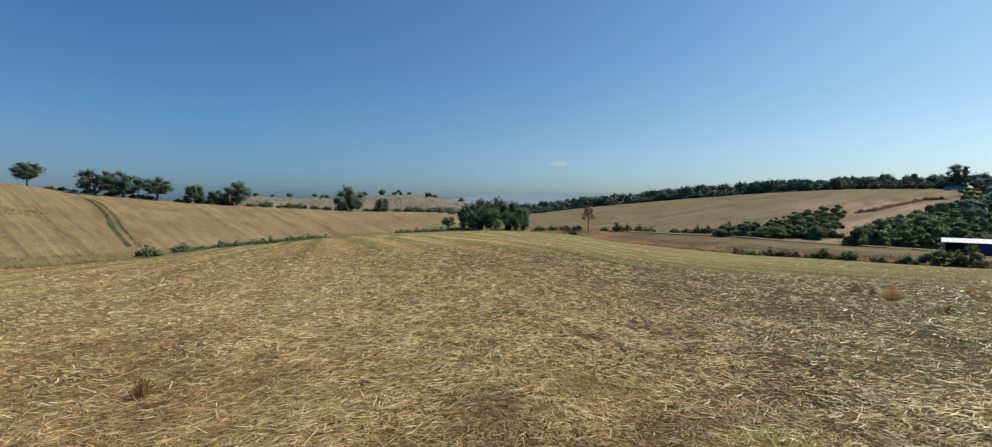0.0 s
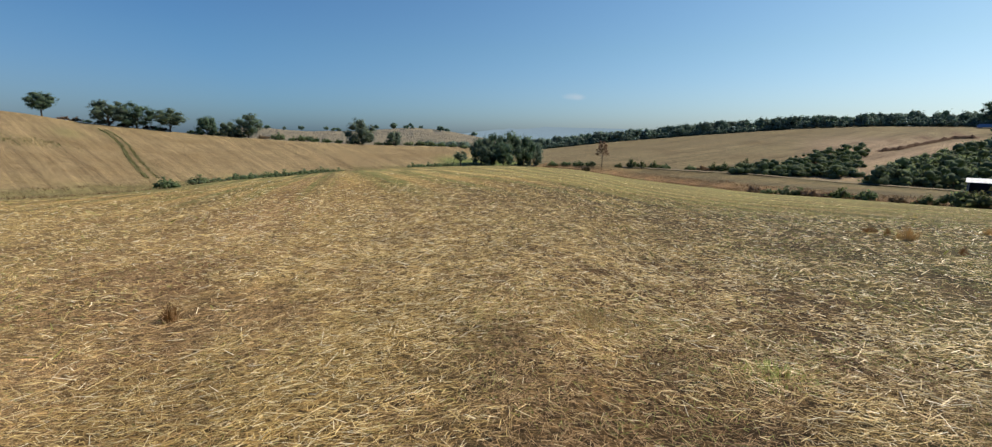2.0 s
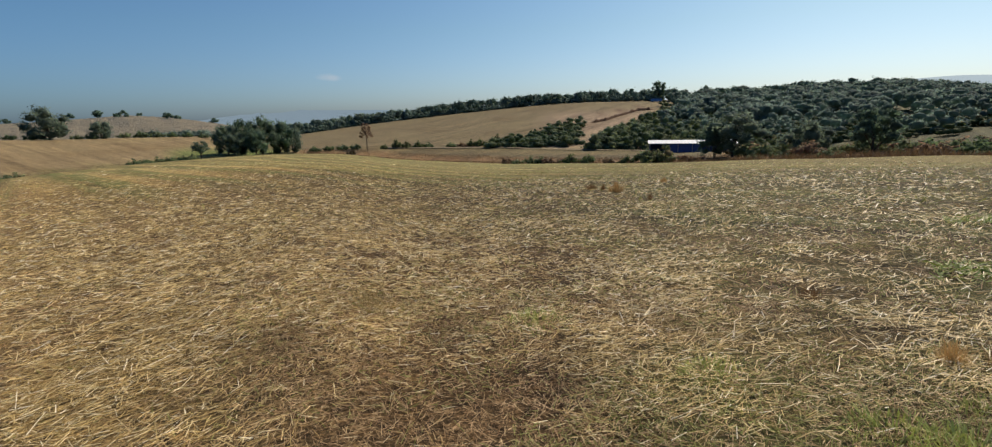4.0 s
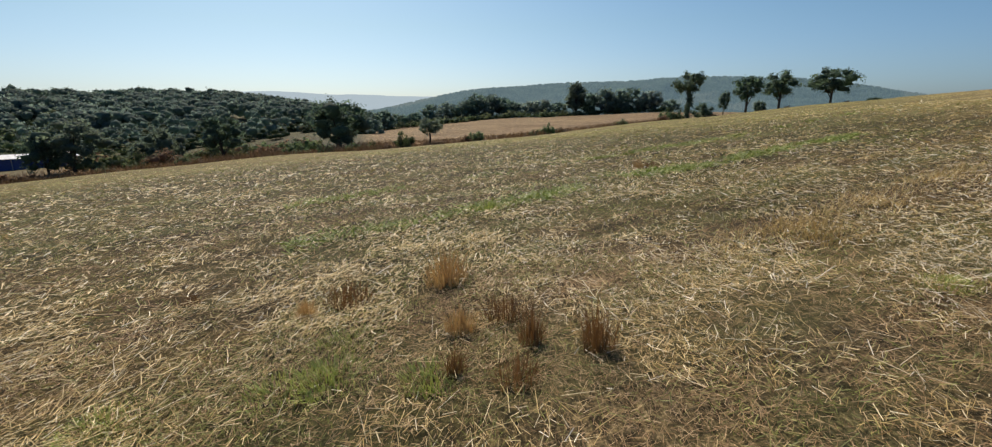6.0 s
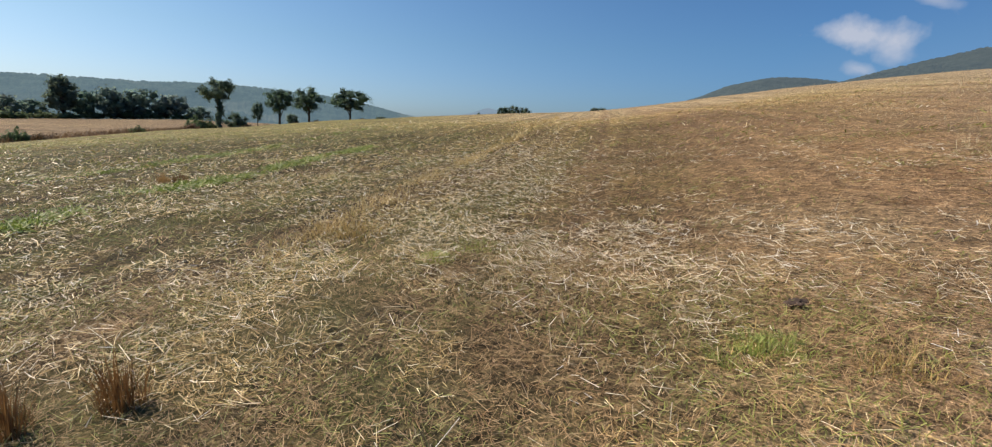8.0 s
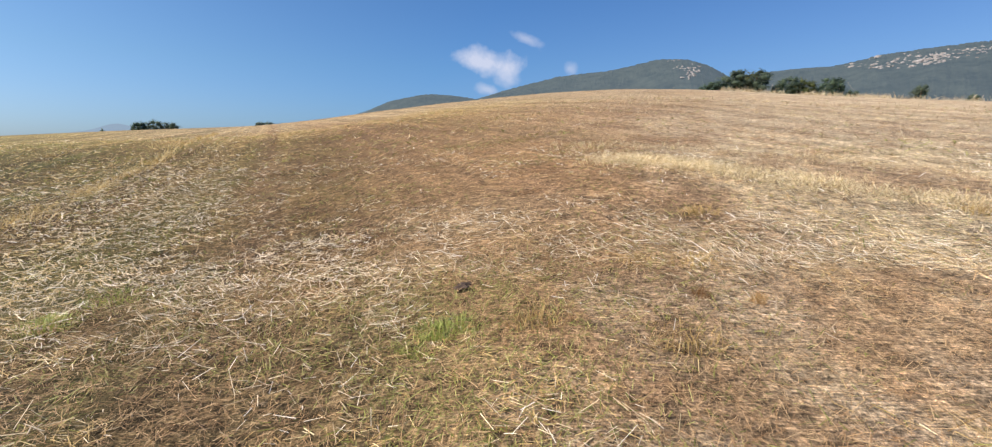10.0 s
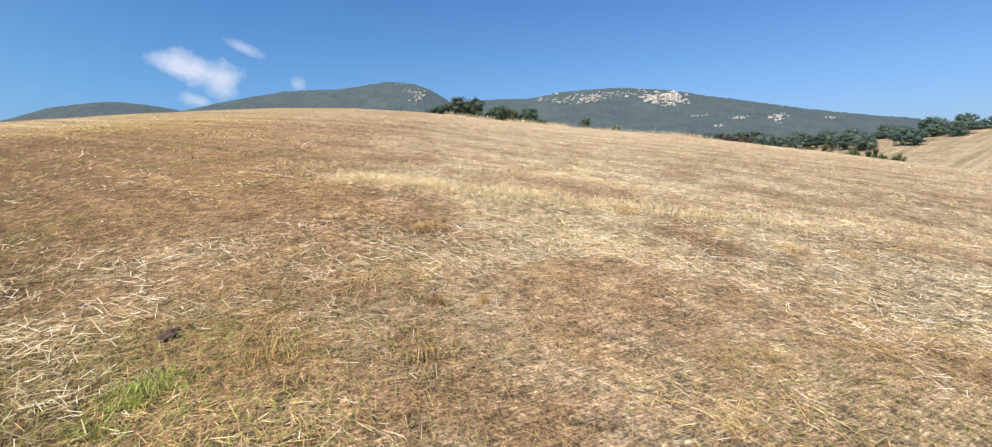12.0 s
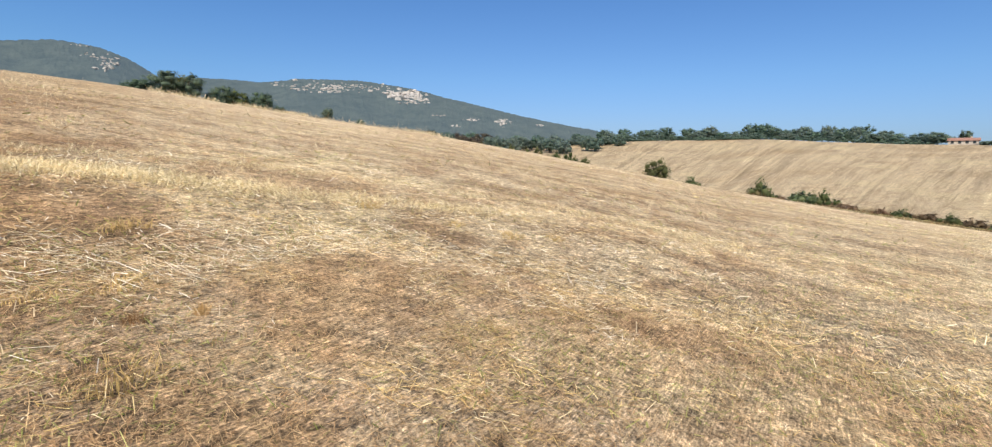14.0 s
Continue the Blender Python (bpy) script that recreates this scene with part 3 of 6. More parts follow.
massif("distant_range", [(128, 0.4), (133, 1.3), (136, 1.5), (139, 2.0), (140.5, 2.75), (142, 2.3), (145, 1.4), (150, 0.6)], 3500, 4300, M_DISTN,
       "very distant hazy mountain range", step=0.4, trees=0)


# ---- pale limestone breaking through the scrub ----
def outcrops(on, clusters, label, seed):
    """Weathered rock faces set into a mountainside: (bearing, rise, spread, spread, how many, smallest, largest)."""
    rng = np.random.default_rng(seed)
    bm = bmesh.new()
    bmesh.ops.create_icosphere(bm, subdivisions=2, radius=1.0)
    ball = np.array([p.co[:] for p in bm.verts])
    faces = np.array([[p.index for p in q.verts] for q in bm.faces])
    bm.free()
    bs, ss, rs, Z = MASSIFS[on]
    V, F, n = [], [], 0
    for cb, ce, wb, we, many, lo, hi in clusters:
        for k in range(many):
            b, e = rng.normal(cb, wb), rng.normal(ce, we)
            col = Z[:, int(np.argmin(abs(bs - b)))]
            rise = np.degrees(np.arctan2(col - EYE, rs))
            i = int(np.argmax(rise >= e))
            if i == 0 or ss[i] > 1.02:
                continue
            far = float(np.interp(e, rise[i - 1:i + 1], rs[i - 1:i + 1]))
            size = lo + (hi - lo) * rng.random() ** 2
            lump = 1 + 0.28 * rng.normal(size=(len(ball), 1))
            p = ball * lump * np.array([size * rng.uniform(0.7, 1.3), size * 0.8, size * rng.uniform(0.35, 0.8)])
            t = radians(b)
            c, q = math.cos(t), math.sin(t)
            p = np.stack([c * p[:, 0] + q * p[:, 1], -q * p[:, 0] + c * p[:, 1], p[:, 2]], -1)
            V.append(p + np.array([far * q, far * c, EYE + far * math.tan(radians(e))]))
            F.append(faces + n)
            n += len(ball)
    me = bpy.data.meshes.new("limestone_outcrop")
    me.from_pydata(np.concatenate(V).tolist(), [], np.concatenate(F).tolist())
    me.materials.append(M_ROCK)
    return tagged(new("limestone_outcrop", me), label, "rock", kind="stuff")


def rock_material():
    mt = Mat("limestone", 0.9, 0.1)
    c = mt.ramp(mt.noise(0.12, 6, 0.75), [(0.32, (0.20, 0.19, 0.175)), (0.5, (0.35, 0.335, 0.32)), (0.7, (0.48, 0.46, 0.45))])
    return mt.colour(c).bump(mt.noise(0.3, 5, 0.7), 0.8, 3.0).m


M_ROCK = rock_material()
outcrops("mountain1", ((199.0, 8.2, 0.5, 0.28, 26, 3, 9), (197.8, 8.6, 0.35, 0.12, 7, 3, 7), (197.8, 9.3, 0.6, 0.06, 6, 3, 6)),
         "scattered pale rocks near a mountain top", 61)
outcrops("mountain2", ((226.6, 7.2, 0.95, 0.28, 70, 6, 19), (225.2, 7.5, 0.7, 0.18, 22, 5, 13), (228.3, 6.8, 0.6, 0.16, 16, 4, 10), (227.2, 6.5, 0.9, 0.1, 7, 3, 7),
                       (218.2, 7.75, 2.4, 0.3, 75, 3, 9), (222.4, 7.9, 1.2, 0.22, 34, 3, 10), (215.7, 7.25, 0.6, 0.15, 10, 4, 9), (213.0, 7.6, 1.0, 0.1, 9, 3, 8),
                       (218.6, 7.5, 0.6, 0.12, 12, 4, 10), (233.9, 4.85, 0.6, 0.07, 18, 3, 7), (237.7, 4.6, 0.45, 0.28, 30, 3, 8), (242.0, 4.36, 0.5, 0.06, 9, 3, 6),
                       (232.3, 4.1, 0.4, 0.05, 7, 3, 6), (230.4, 5.24, 0.5, 0.06, 6, 3, 6)),
         "bare pale limestone patches on a scrubby mountain", 62)


# ---- the cut bank on the far slope ----
def earth_bank():
    """A low raw bank of reddish earth where the far slope was cut into a terrace."""
    V, F, n = [], [], 90
    for k in range(n + 1):
        b = 36.2 + 6.6 * k / n
        far = float(np.interp(b, [36.2, 37.8, 39.85, 41.2, 42.8], [228, 235, 256, 272, 277]))
        high = 1.5 * min(1, k / 6, (n - k) / 6) * (0.7 + 0.6 * noise.noise((k * 0.21, 2.0, 0.0))) + 0.05
        for off, up in ((-0.9, -0.2), (-0.45, 0.45), (0.1, 0.92), (0.8, 1.0), (2.6, 0.75), (6.0, -0.15)):
            j = 0.35 * noise.noise((k * 0.6, off * 2, 1.0))
            V.append(spot(b, far + off + j, high * up + (0.12 * noise.noise((k * 0.9, off * 3, 5.0)) if up > 0 else 0)))
        if k:
            a = 6 * k
            F += [(a - 6 + i, a + i, a + i + 1, a - 5 + i) for i in range(5)]
    mt = Mat("raw_earth", 0.95, 0.1)
    mt.colour(mt.ramp(mt.noise(0.9, 6, 0.75), [(0.3, (0.06, 0.036, 0.026)), (0.55, (0.115, 0.068, 0.046)), (0.75, (0.19, 0.13, 0.088))]))
    mt.bump(mt.noise(2.5, 6, 0.75), 0.9, 0.3)
    me = bpy.data.meshes.new("earth_bank")
    me.from_pydata([tuple(v) for v in V], [], F)
    me.materials.append(mt.m)
    return tagged(new("earth_bank", me), "raw reddish earth bank cut into a dry slope", "bank", kind="structure")


earth_bank()


# ---- building blocks ----
def mesh_from(name, verts, faces, material, smooth=False):
    me = bpy.data.meshes.new(name)
    me.from_pydata(verts, [], faces)
    if smooth:
        me.polygons.foreach_set("use_smooth", np.ones(len(me.polygons), bool))
    me.materials.append(material)
    return me


def part(name, me, parent, label=""):
    ob = new(name, me)
    ob.parent = parent
    if label:
        tagged(ob, label)
    return ob


def tube(points, radii, sides=7):
    """A bent, tapered limb through the points."""
    verts, faces = [], []
    for k, (p, r) in enumerate(zip(points, radii)):
        way = (points[min(k + 1, len(points) - 1)] - points[max(k - 1, 0)]).normalized()
        a = way.orthogonal().normalized()
        c = way.cross(a)
        for j in range(sides):
            t = 2 * math.pi * j / sides
            verts.append(p + r * (math.cos(t) * a + math.sin(t) * c))
    for k in range(len(points) - 1):
        for j in range(sides):
            m = (j + 1) % sides
            faces.append((k * sides + j, k * sides + m, (k + 1) * sides + m, (k + 1) * sides + j))
    faces.append(tuple(range(len(verts) - sides, len(verts))))
    return verts, faces


def joined(pieces):
    verts, faces = [], []
    for v, f in pieces:
        n = len(verts)
        verts += [tuple(p) for p in v]
        faces += [tuple(i + n for i in q) for q in f]
    return verts, faces


def core_form():
    """A low ball that the inner mass of each lobe is shaped from."""
    bm = bmesh.new()
    bmesh.ops.create_icosphere(bm, subdivisions=1, radius=1.0)
    v = np.array([p.co[:] for p in bm.verts])
    f = [tuple(p.index for p in q.verts) for q in bm.faces]
    bm.free()
    return v, f


CORE_V, CORE_F = core_form()


def leaf_cloud(rng, blobs, count, size, drop=0.15, core=0.55, tufts=11):
    """Leaf sprays in tufts over lobes (x, y, z, rx, rz) with a lumpy inner mass; returns vertices, faces and soft normals."""
    blobs = np.array(blobs, float)
    nb = len(blobs)
    ext = blobs[:, [3, 3, 4]]
    # tufts sit on each lobe's upper and outer side
    dirs = rng.normal(size=(nb, tufts, 3)) + np.array([0, 0, 0.25])
    dirs /= np.linalg.norm(dirs, axis=2)[..., None]
    heads = blobs[:, None, :3] + dirs * ext[:, None, :] * rng.uniform(0.5, 0.98, (nb, tufts, 1))
    w = blobs[:, 3] * (blobs[:, 3] + blobs[:, 4])
    pick = rng.choice(nb, count, p=w / w.sum())
    sub = rng.integers(0, tufts, count)
    v = rng.normal(size=(count, 3))
    v /= np.linalg.norm(v, axis=1)[:, None]
    rad = rng.uniform(0.3, 1.0, count) * (1 + 0.2 * rng.normal(size=count))
    c = heads[pick, sub] + v * rad[:, None] * ext[pick] * 0.42
    n = v + dirs[pick, sub] * 0.8 + 0.42 * rng.normal(size=(count, 3))
    n /= np.linalg.norm(n, axis=1)[:, None]
    out = (c - blobs[pick, :3]) / ext[pick] + 0.35 * dirs[pick, sub]
    out /= np.linalg.norm(out, axis=1)[:, None] + 1e-9
    n *= np.where((n * out).sum(1) < 0, -1.0, 1.0)[:, None]
    a = np.cross(n, rng.normal(size=(count, 3)))
    a /= np.linalg.norm(a, axis=1)[:, None] + 1e-9
    e = np.cross(n, a)
    s = (size * rng.uniform(0.55, 1.3, count))[:, None]
    corners = np.stack([c - a * s, c - e * s * 0.6 + n * s * drop, c + a * s, c + e * s * 0.6 + n * s * drop], 1)
    N = [np.repeat(0.7 * out + 0.3 * n, 4, axis=0)]
    V, F, m = [corners.reshape(-1, 3)], np.arange(count * 4).reshape(-1, 4).tolist(), count * 4
    if core:
        for p in blobs:
            lump = core * (1 + 0.16 * rng.normal(size=(len(CORE_V), 1)))
            V.append(p[:3] + CORE_V * lump * p[[3, 3, 4]])
            N.append(CORE_V)
            F += [tuple(i + m for i in q) for q in CORE_F]
            m += len(CORE_V)
    return np.concatenate(V), F, np.concatenate(N)


def foliage(name, v, f, n, material):
    """Leaves that take the light softly, as the rounded mass they belong to."""
    me = mesh_from(name, v.tolist(), f, material, True)
    n = n / (np.linalg.norm(n, axis=1)[:, None] + 1e-9)
    me.normals_split_custom_set_from_vertices(n.tolist())
    return me


SHAPES = {
    # share of height that is bare trunk, crown width to height, number of lobes, flatness of a lobe, spread of the lobes
    "oak": (0.10, 1.0, 16, 0.68, 1.05),
    "spreading": (0.24, 1.15, 17, 0.55, 1.0),
    "tall": (0.04, 0.6, 18, 0.9, 1.05),
    "sapling": (0.42, 0.85, 10, 0.7, 1.05),
    "round": (0.30, 0.75, 12, 0.85, 1.02),
    "dense": (-0.02, 1.1, 15, 0.8, 1.0),
    "ivy": (0.06, 0.8, 24, 0.65, 1.0),
}


def make_tree(shape, seed, leaves, size, leaf_mat, height=10.0):
    """A tree of the given height: an Empty at its foot with a trunk and a crown."""
    rng = np.random.default_rng(seed)
    bare, wide, nblob, flat, wander = SHAPES[shape]
    root = new("tree")
    R = height * wide / 2
    z0 = height * bare
    zc, zr = (z0 + height) / 2, (height - z0) / 2
    blobs = []
    for k in range(nblob):
        # blobs spiral over the crown's shell, unevenly
        c = 1 - 2 * (k + 0.5) / nblob
        ring_r = math.sqrt(1 - c * c)
        a = k * 2.4 + rng.uniform(-0.4, 0.4)
        out = rng.uniform(0.5, 0.74) * wander
        px, py, pz = R * out * ring_r * math.cos(a), R * out * ring_r * math.sin(a), zc + zr * out * c
        br = R * rng.uniform(0.32, 0.5)
        bh = min(br * flat, zr * 0.46) * rng.uniform(0.85, 1.15)
        if shape == "tall":
            taper = 1.15 - 0.85 * (pz - z0) / (height - z0)
            px, py, br = px * taper, py * taper, br * (0.6 + 0.4 * taper)
        if shape == "spreading":
            pz = zc + zr * (0.05 + 0.66 * c)
        if shape == "ivy":
            if k % 3 == 2:
                px, py, pz, br, bh = px * 0.1, py * 0.1, height * (0.06 + 0.56 * k / nblob), R * 0.27, height * 0.12
            else:
                pz = height * (0.8 + 0.13 * c) - 0.16 * height * (k % 7 == 3)
                px, py, br, bh = px * 1.35, py * 1.35, br * 0.85, min(bh, height * 0.10)
        blobs.append((px, py, pz, br, bh))
    blobs.append((0, 0, zc if shape != "ivy" else height * 0.7, R * 0.5, zr * 0.45))
    pieces = []
    lean = rng.uniform(-0.04, 0.04, 2)
    trunk_pts = [Vector((lean[0] * z, lean[1] * z, z)) for z in (-0.3, 0.3, height * bare * 0.6 + 0.4, height * (bare + 0.25), height * 0.8)]
    tr = height * 0.028
    pieces.append(tube(trunk_pts, [tr * 1.7, tr * 1.15, tr * 0.95, tr * 0.7, tr * 0.15]))
    for bx, by, bz, br, bh in blobs[::2]:
        base = trunk_pts[2].lerp(trunk_pts[3], rng.uniform(0, 1))
        if shape == "ivy":
            base = trunk_pts[3].lerp(trunk_pts[4], rng.uniform(0.5, 0.8))
        end = Vector((bx, by, bz))
        mid = base.lerp(end, 0.5) + Vector((0, 0, 0.06 * height * rng.uniform(-0.6, 0.6)))
        pieces.append(tube([base, mid, end], [tr * 0.5, tr * 0.32, tr * 0.1], 5))
    v, f = joined(pieces)
    part("trunk", mesh_from("trunk", v, f, M_BARK, True), root)
    v, f, n = leaf_cloud(rng, blobs, leaves, size)
    part("crown", foliage("crown", v, f, n, leaf_mat), root)
    return root


def make_bush(seed, leaves, size, leaf_mat, wide=1.4, height=3.0):
    rng = np.random.default_rng(seed)
    root = new("bush")
    R = height * wide / 2
    blobs = []
    for k in range(9):
        a, q = k * 2.4, math.sqrt((k + 0.4) / 9)
        h = height * rng.uniform(0.45, 0.95) * (1.05 - 0.5 * q)
        blobs.append((R * q * math.cos(a) * 0.75, R * q * math.sin(a) * 0.75, h * 0.55, R * rng.uniform(0.26, 0.42), h * 0.52))
    v, f, n = leaf_cloud(rng, blobs, leaves, size)
    v[:, 2] = np.maximum(v[:, 2], -0.1)
    part("crown", foliage("crown", v, f, n, leaf_mat), root)
    stems = [tube([Vector((0.1 * bx, 0.1 * by, -0.2)), Vector((bx * 0.6, by * 0.6, bz * 0.6)), Vector((bx, by, bz))], [0.07, 0.05, 0.02], 4) for bx, by, bz, _, _ in blobs[:6]]
    v, f = joined(stems)
    part("stems", mesh_from("stems", v, f, M_BARK, True), root)
    return root


def make_bare_tree(seed, height=8.0):
    """A thin, half-withered tree: fine twigs and a few dry leaves."""
    rng = np.random.default_rng(seed)
    root = new("withered_tree")
    pieces, tips = [], []
    pieces.append(tube([Vector((0, 0, -0.2)), Vector((0.05, 0, height * 0.4)), Vector((0, 0.1, height * 0.9))], [0.16, 0.1, 0.02], 6))
    for k in range(26):
        z = height * (0.3 + 0.6 * k / 26)
        a = k * 2.4
        n = height * (0.28 - 0.16 * k / 26)
        end = Vector((n * math.cos(a), n * math.sin(a), z + n * 0.9))
        pieces.append(tube([Vector((0, 0, z)), Vector((end.x * 0.5, end.y * 0.5, z + n * 0.35)), end], [0.045, 0.03, 0.01], 4))
        tips.append((end.x * 0.8, end.y * 0.8, z + n * 0.7, height * 0.09, height * 0.09))
    v, f = joined(pieces)
    part("trunk", mesh_from("trunk", v, f, M_BARK, True), root)
    v, f, n = leaf_cloud(rng, tips, 1500, 0.17, core=0, tufts=6)
    part("crown", foliage("crown", v, f, n, M_DRYLEAF), root, "thin withered brown leaves")
    return root


# master trees, each 10 m high, and bushes 3 m high; they themselves stand as the first of their kind
MASTERS = {
    "oak": [make_tree("oak", s, 3400, 0.215, M_OAK) for s in (11, 12, 13)],
    "spreading": [make_tree("spreading", s, 3300, 0.205, M_OAK) for s in (21, 22, 23)],
    "tall": [make_tree("tall", 31, 2800, 0.24, M_OAK)],
    "round": [make_tree("round", s, 2600, 0.19, M_OAK) for s in (41, 42, 43)],
    "dense": [make_tree("dense", s, 3300, 0.23, M_OAK) for s in (51, 52, 53)],
    "olive": [make_tree("dense", s, 2600, 0.22, M_OLIVE) for s in (57, 58)],
    "sapling": [make_tree("sapling", 45, 2000, 0.26, M_OAK)],
    "ivy": [make_tree("ivy", 61, 4600, 0.19, M_OAK)],
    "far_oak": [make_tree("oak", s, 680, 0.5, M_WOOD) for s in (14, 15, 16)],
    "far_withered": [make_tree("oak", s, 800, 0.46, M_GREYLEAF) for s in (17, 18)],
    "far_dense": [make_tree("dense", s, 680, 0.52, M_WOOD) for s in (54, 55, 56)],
    "bush": [make_bush(s, 500, 0.2, M_SHRUB) for s in (71, 72, 73)],
    "pale_bush": [make_bush(s, 500, 0.19, M_PALE) for s in (81, 82)],
    "dry_bush": [make_bush(91, 450, 0.18, M_DRYLEAF)],
}
USED = set()
PLANTED = random.Random(5)


def plant(kind, bearing, far, high, wide=1.0, label="", group="", sink=0.0, category="tree"):
    """Sets a tree or bush of that height on the ground; wide stretches its crown sideways."""
    store = MASTERS[kind]
    fresh = [j for j, o in enumerate(store) if o.name not in USED]
    k = fresh[0] if fresh else PLANTED.randrange(len(store))
    unit = 3.0 if "bush" in kind else 10.0
    s = high / unit
    m = Matrix.Translation(spot(bearing, far, -sink)) @ Matrix.Rotation(PLANTED.uniform(0, 6.28), 4, "Z")
    master = store[k]
    if master.name not in USED:
        USED.add(master.name)
        ob = master
        ob.matrix_basis = m
    else:
        ob = copy_thing(master, m)
    ob.scale = (s * wide, s * wide, s)
    return tagged(ob, label, category, group)


NATURAL = {k: v[1] for k, v in SHAPES.items()}
NATURAL.update(far_oak=NATURAL["oak"], far_withered=NATURAL["oak"], far_dense=NATURAL["dense"], olive=NATURAL["dense"])


def grow(kind, bearing, far, top, across, label, group="", sink=0.3):
    """A tree whose top shows at that rise above the eye, and whose crown is so many metres across."""
    high = EYE + far * math.tan(radians(top)) - float(land(far, bearing)) + sink
    return plant(kind, bearing, far, high, 1.16 * across / (high * NATURAL[kind]), label, group, sink)


# the far side of the ditch: oaks on the opposite crest
for kind, b, far, top, w in (("spreading", 316.25, 238, 3.2, 9.2), ("oak", 320.7, 232, 2.85, 12.0), ("oak", 322.7, 234, 2.7, 11.0), ("spreading", 325.3, 233, 2.2, 11.4),
                             ("dense", 328.4, 233, 1.7, 8.6), ("dense", 330.3, 234, 1.15, 7.6), ("oak", 332.0, 235, 1.95, 10.6), ("dense", 343.35, 243, 1.7, 13.4),
                             ("dense", 346.9, 250, 0.5, 8.2)):
    grow(kind, b, far, top, w, "dark green oak on the crest of a harvested slope", "oaks on the opposite crest", 1.3)
for b, h in ((319.2, 2.0), (321.6, 2.6), (324.3, 3.0), (327.0, 2.5), (329.4, 3.4), (331.4, 3.0), (334.8, 4.6), (336.2, 3.0), (337.2, 4.4), (338.3, 3.9), (339.6, 3.2),
             (340.9, 3.0), (342.2, 3.4), (345.2, 3.0), (346.2, 3.4), (348.6, 3.6), (349.8, 4.4), (351.0, 3.8), (352.3, 3.2), (353.5, 3.0), (354.8, 3.0), (356.0, 3.4)):
    plant("bush", b, 238 + 10 * (b > 342), h, 1.15, "rounded green hedgerow shrub on a field edge", "hedgerow shrubs", 0.2, "shrub")
for b, h in ((317.6, 2.0), (318.4, 2.4), (320.0, 2.2), (322.0, 2.4), (323.6, 2.8), (324.8, 2.2), (327.6, 2.4), (331.0, 2.6), (333.4, 2.8)):
    plant("dry_bush", b, 236, h, 1.5, "russet shrub between oaks on a field crest", "russet shrubs on the crest", 0.2, "shrub")
# the copse in the hollow and the small tree beside it
for b, far, top, w in ((356.8, 168, 0.1, 8), (358.3, 172, 0.55, 9), (0.0, 168, 0.6, 9), (1.7, 172, 0.4, 9), (3.0, 174, -0.5, 7), (359.4, 162, -0.6, 7), (357.4, 164, -0.9, 6)):
    grow("dense", b, far, top, w, "dense dark oak in a copse in the hollow", "trees of the copse")
plant("round", 354.4, 152, 5.3, 1.25, "small round-crowned tree beside the ditch", sink=0.2)
plant("bush", 324.6, 84.5, 2.3, 1.15, "lone grey-green bush beside the ditch", sink=0.2, category="shrub")
for b in (327.5, 329.0, 330.2, 331.0, 331.8, 332.6, 333.4, 334.2, 335.0, 335.8, 336.6, 337.4, 338.2, 339.0, 339.8, 340.6):
    far = float(on_ring(EDGE_FAR, b)) + 3
    plant("bush", b, far, PLANTED.uniform(1.9, 2.8), 1.4, "low green bramble along the ditch", "brambles along the ditch", 0.2, "shrub")
for b in (349.0, 349.8, 350.6, 351.4, 352.2, 353.0, 353.8):
    plant("bush", b, float(on_ring(EDGE_FAR, b)) + 4, 2.9, 1.2, "low green bramble along the ditch", "brambles along the ditch", 0.2, "shrub")
# withered tree and the shrubs along the lane
dead = make_bare_tree(5)
dead.matrix_basis = Matrix.Translation(spot(10.7, 182)) @ Matrix.Scale(1.1, 4)
tagged(dead, "thin half-withered tree with sparse brown twigs", "tree")
for b, far, h, w, kind in ((5.2, 176, 2.6, 1.3, "bush"), (6.6, 178, 2.8, 1.2, "bush"), (8.0, 180, 3.0, 1.2, "bush"), (9.4, 182, 3.0, 1.1, "bush"), (9.0, 160, 2.8, 0.9, "dry_bush"),
                           (12.6, 184, 2.2, 1.2, "pale_bush"), (14.0, 184, 4.4, 0.8, "pale_bush"), (15.0, 184, 3.4, 1.1, "pale_bush"), (16.4, 184, 3.2, 1.2, "pale_bush"), (17.5, 183, 3.0, 1.3, "bush"),
                           (20.2, 182, 2.6, 1.2, "bush"), (21.4, 180, 3.0, 1.1, "dry_bush"), (22.4, 182, 3.2, 1.1, "pale_bush"), (23.4, 182, 3.4, 1.2, "pale_bush"),
                           (24.6, 180, 3.4, 1.0, "bush"), (25.4, 186, 4.6, 0.7, "pale_bush")):
    plant(kind, b, far, h, w, "grey-green shrub along a dry grassy lane", "shrubs along the lane", 0.2, "shrub")
# thicket below the reddish bank
rt = random.Random(9)
for k in range(60):
    b = 51 + 21 * (k + rt.random()) / 60
    far = float(on_ring(EDGE_FAR, b)) + rt.uniform(8, 45)
    plant(rt.choice(("bush", "pale_bush", "bush", "dry_bush")), b, far, rt.uniform(2.0, 4.2), 1.25, "green scrub on rough grass below a wood", "scrub below the wood", 0.2, "shrub")
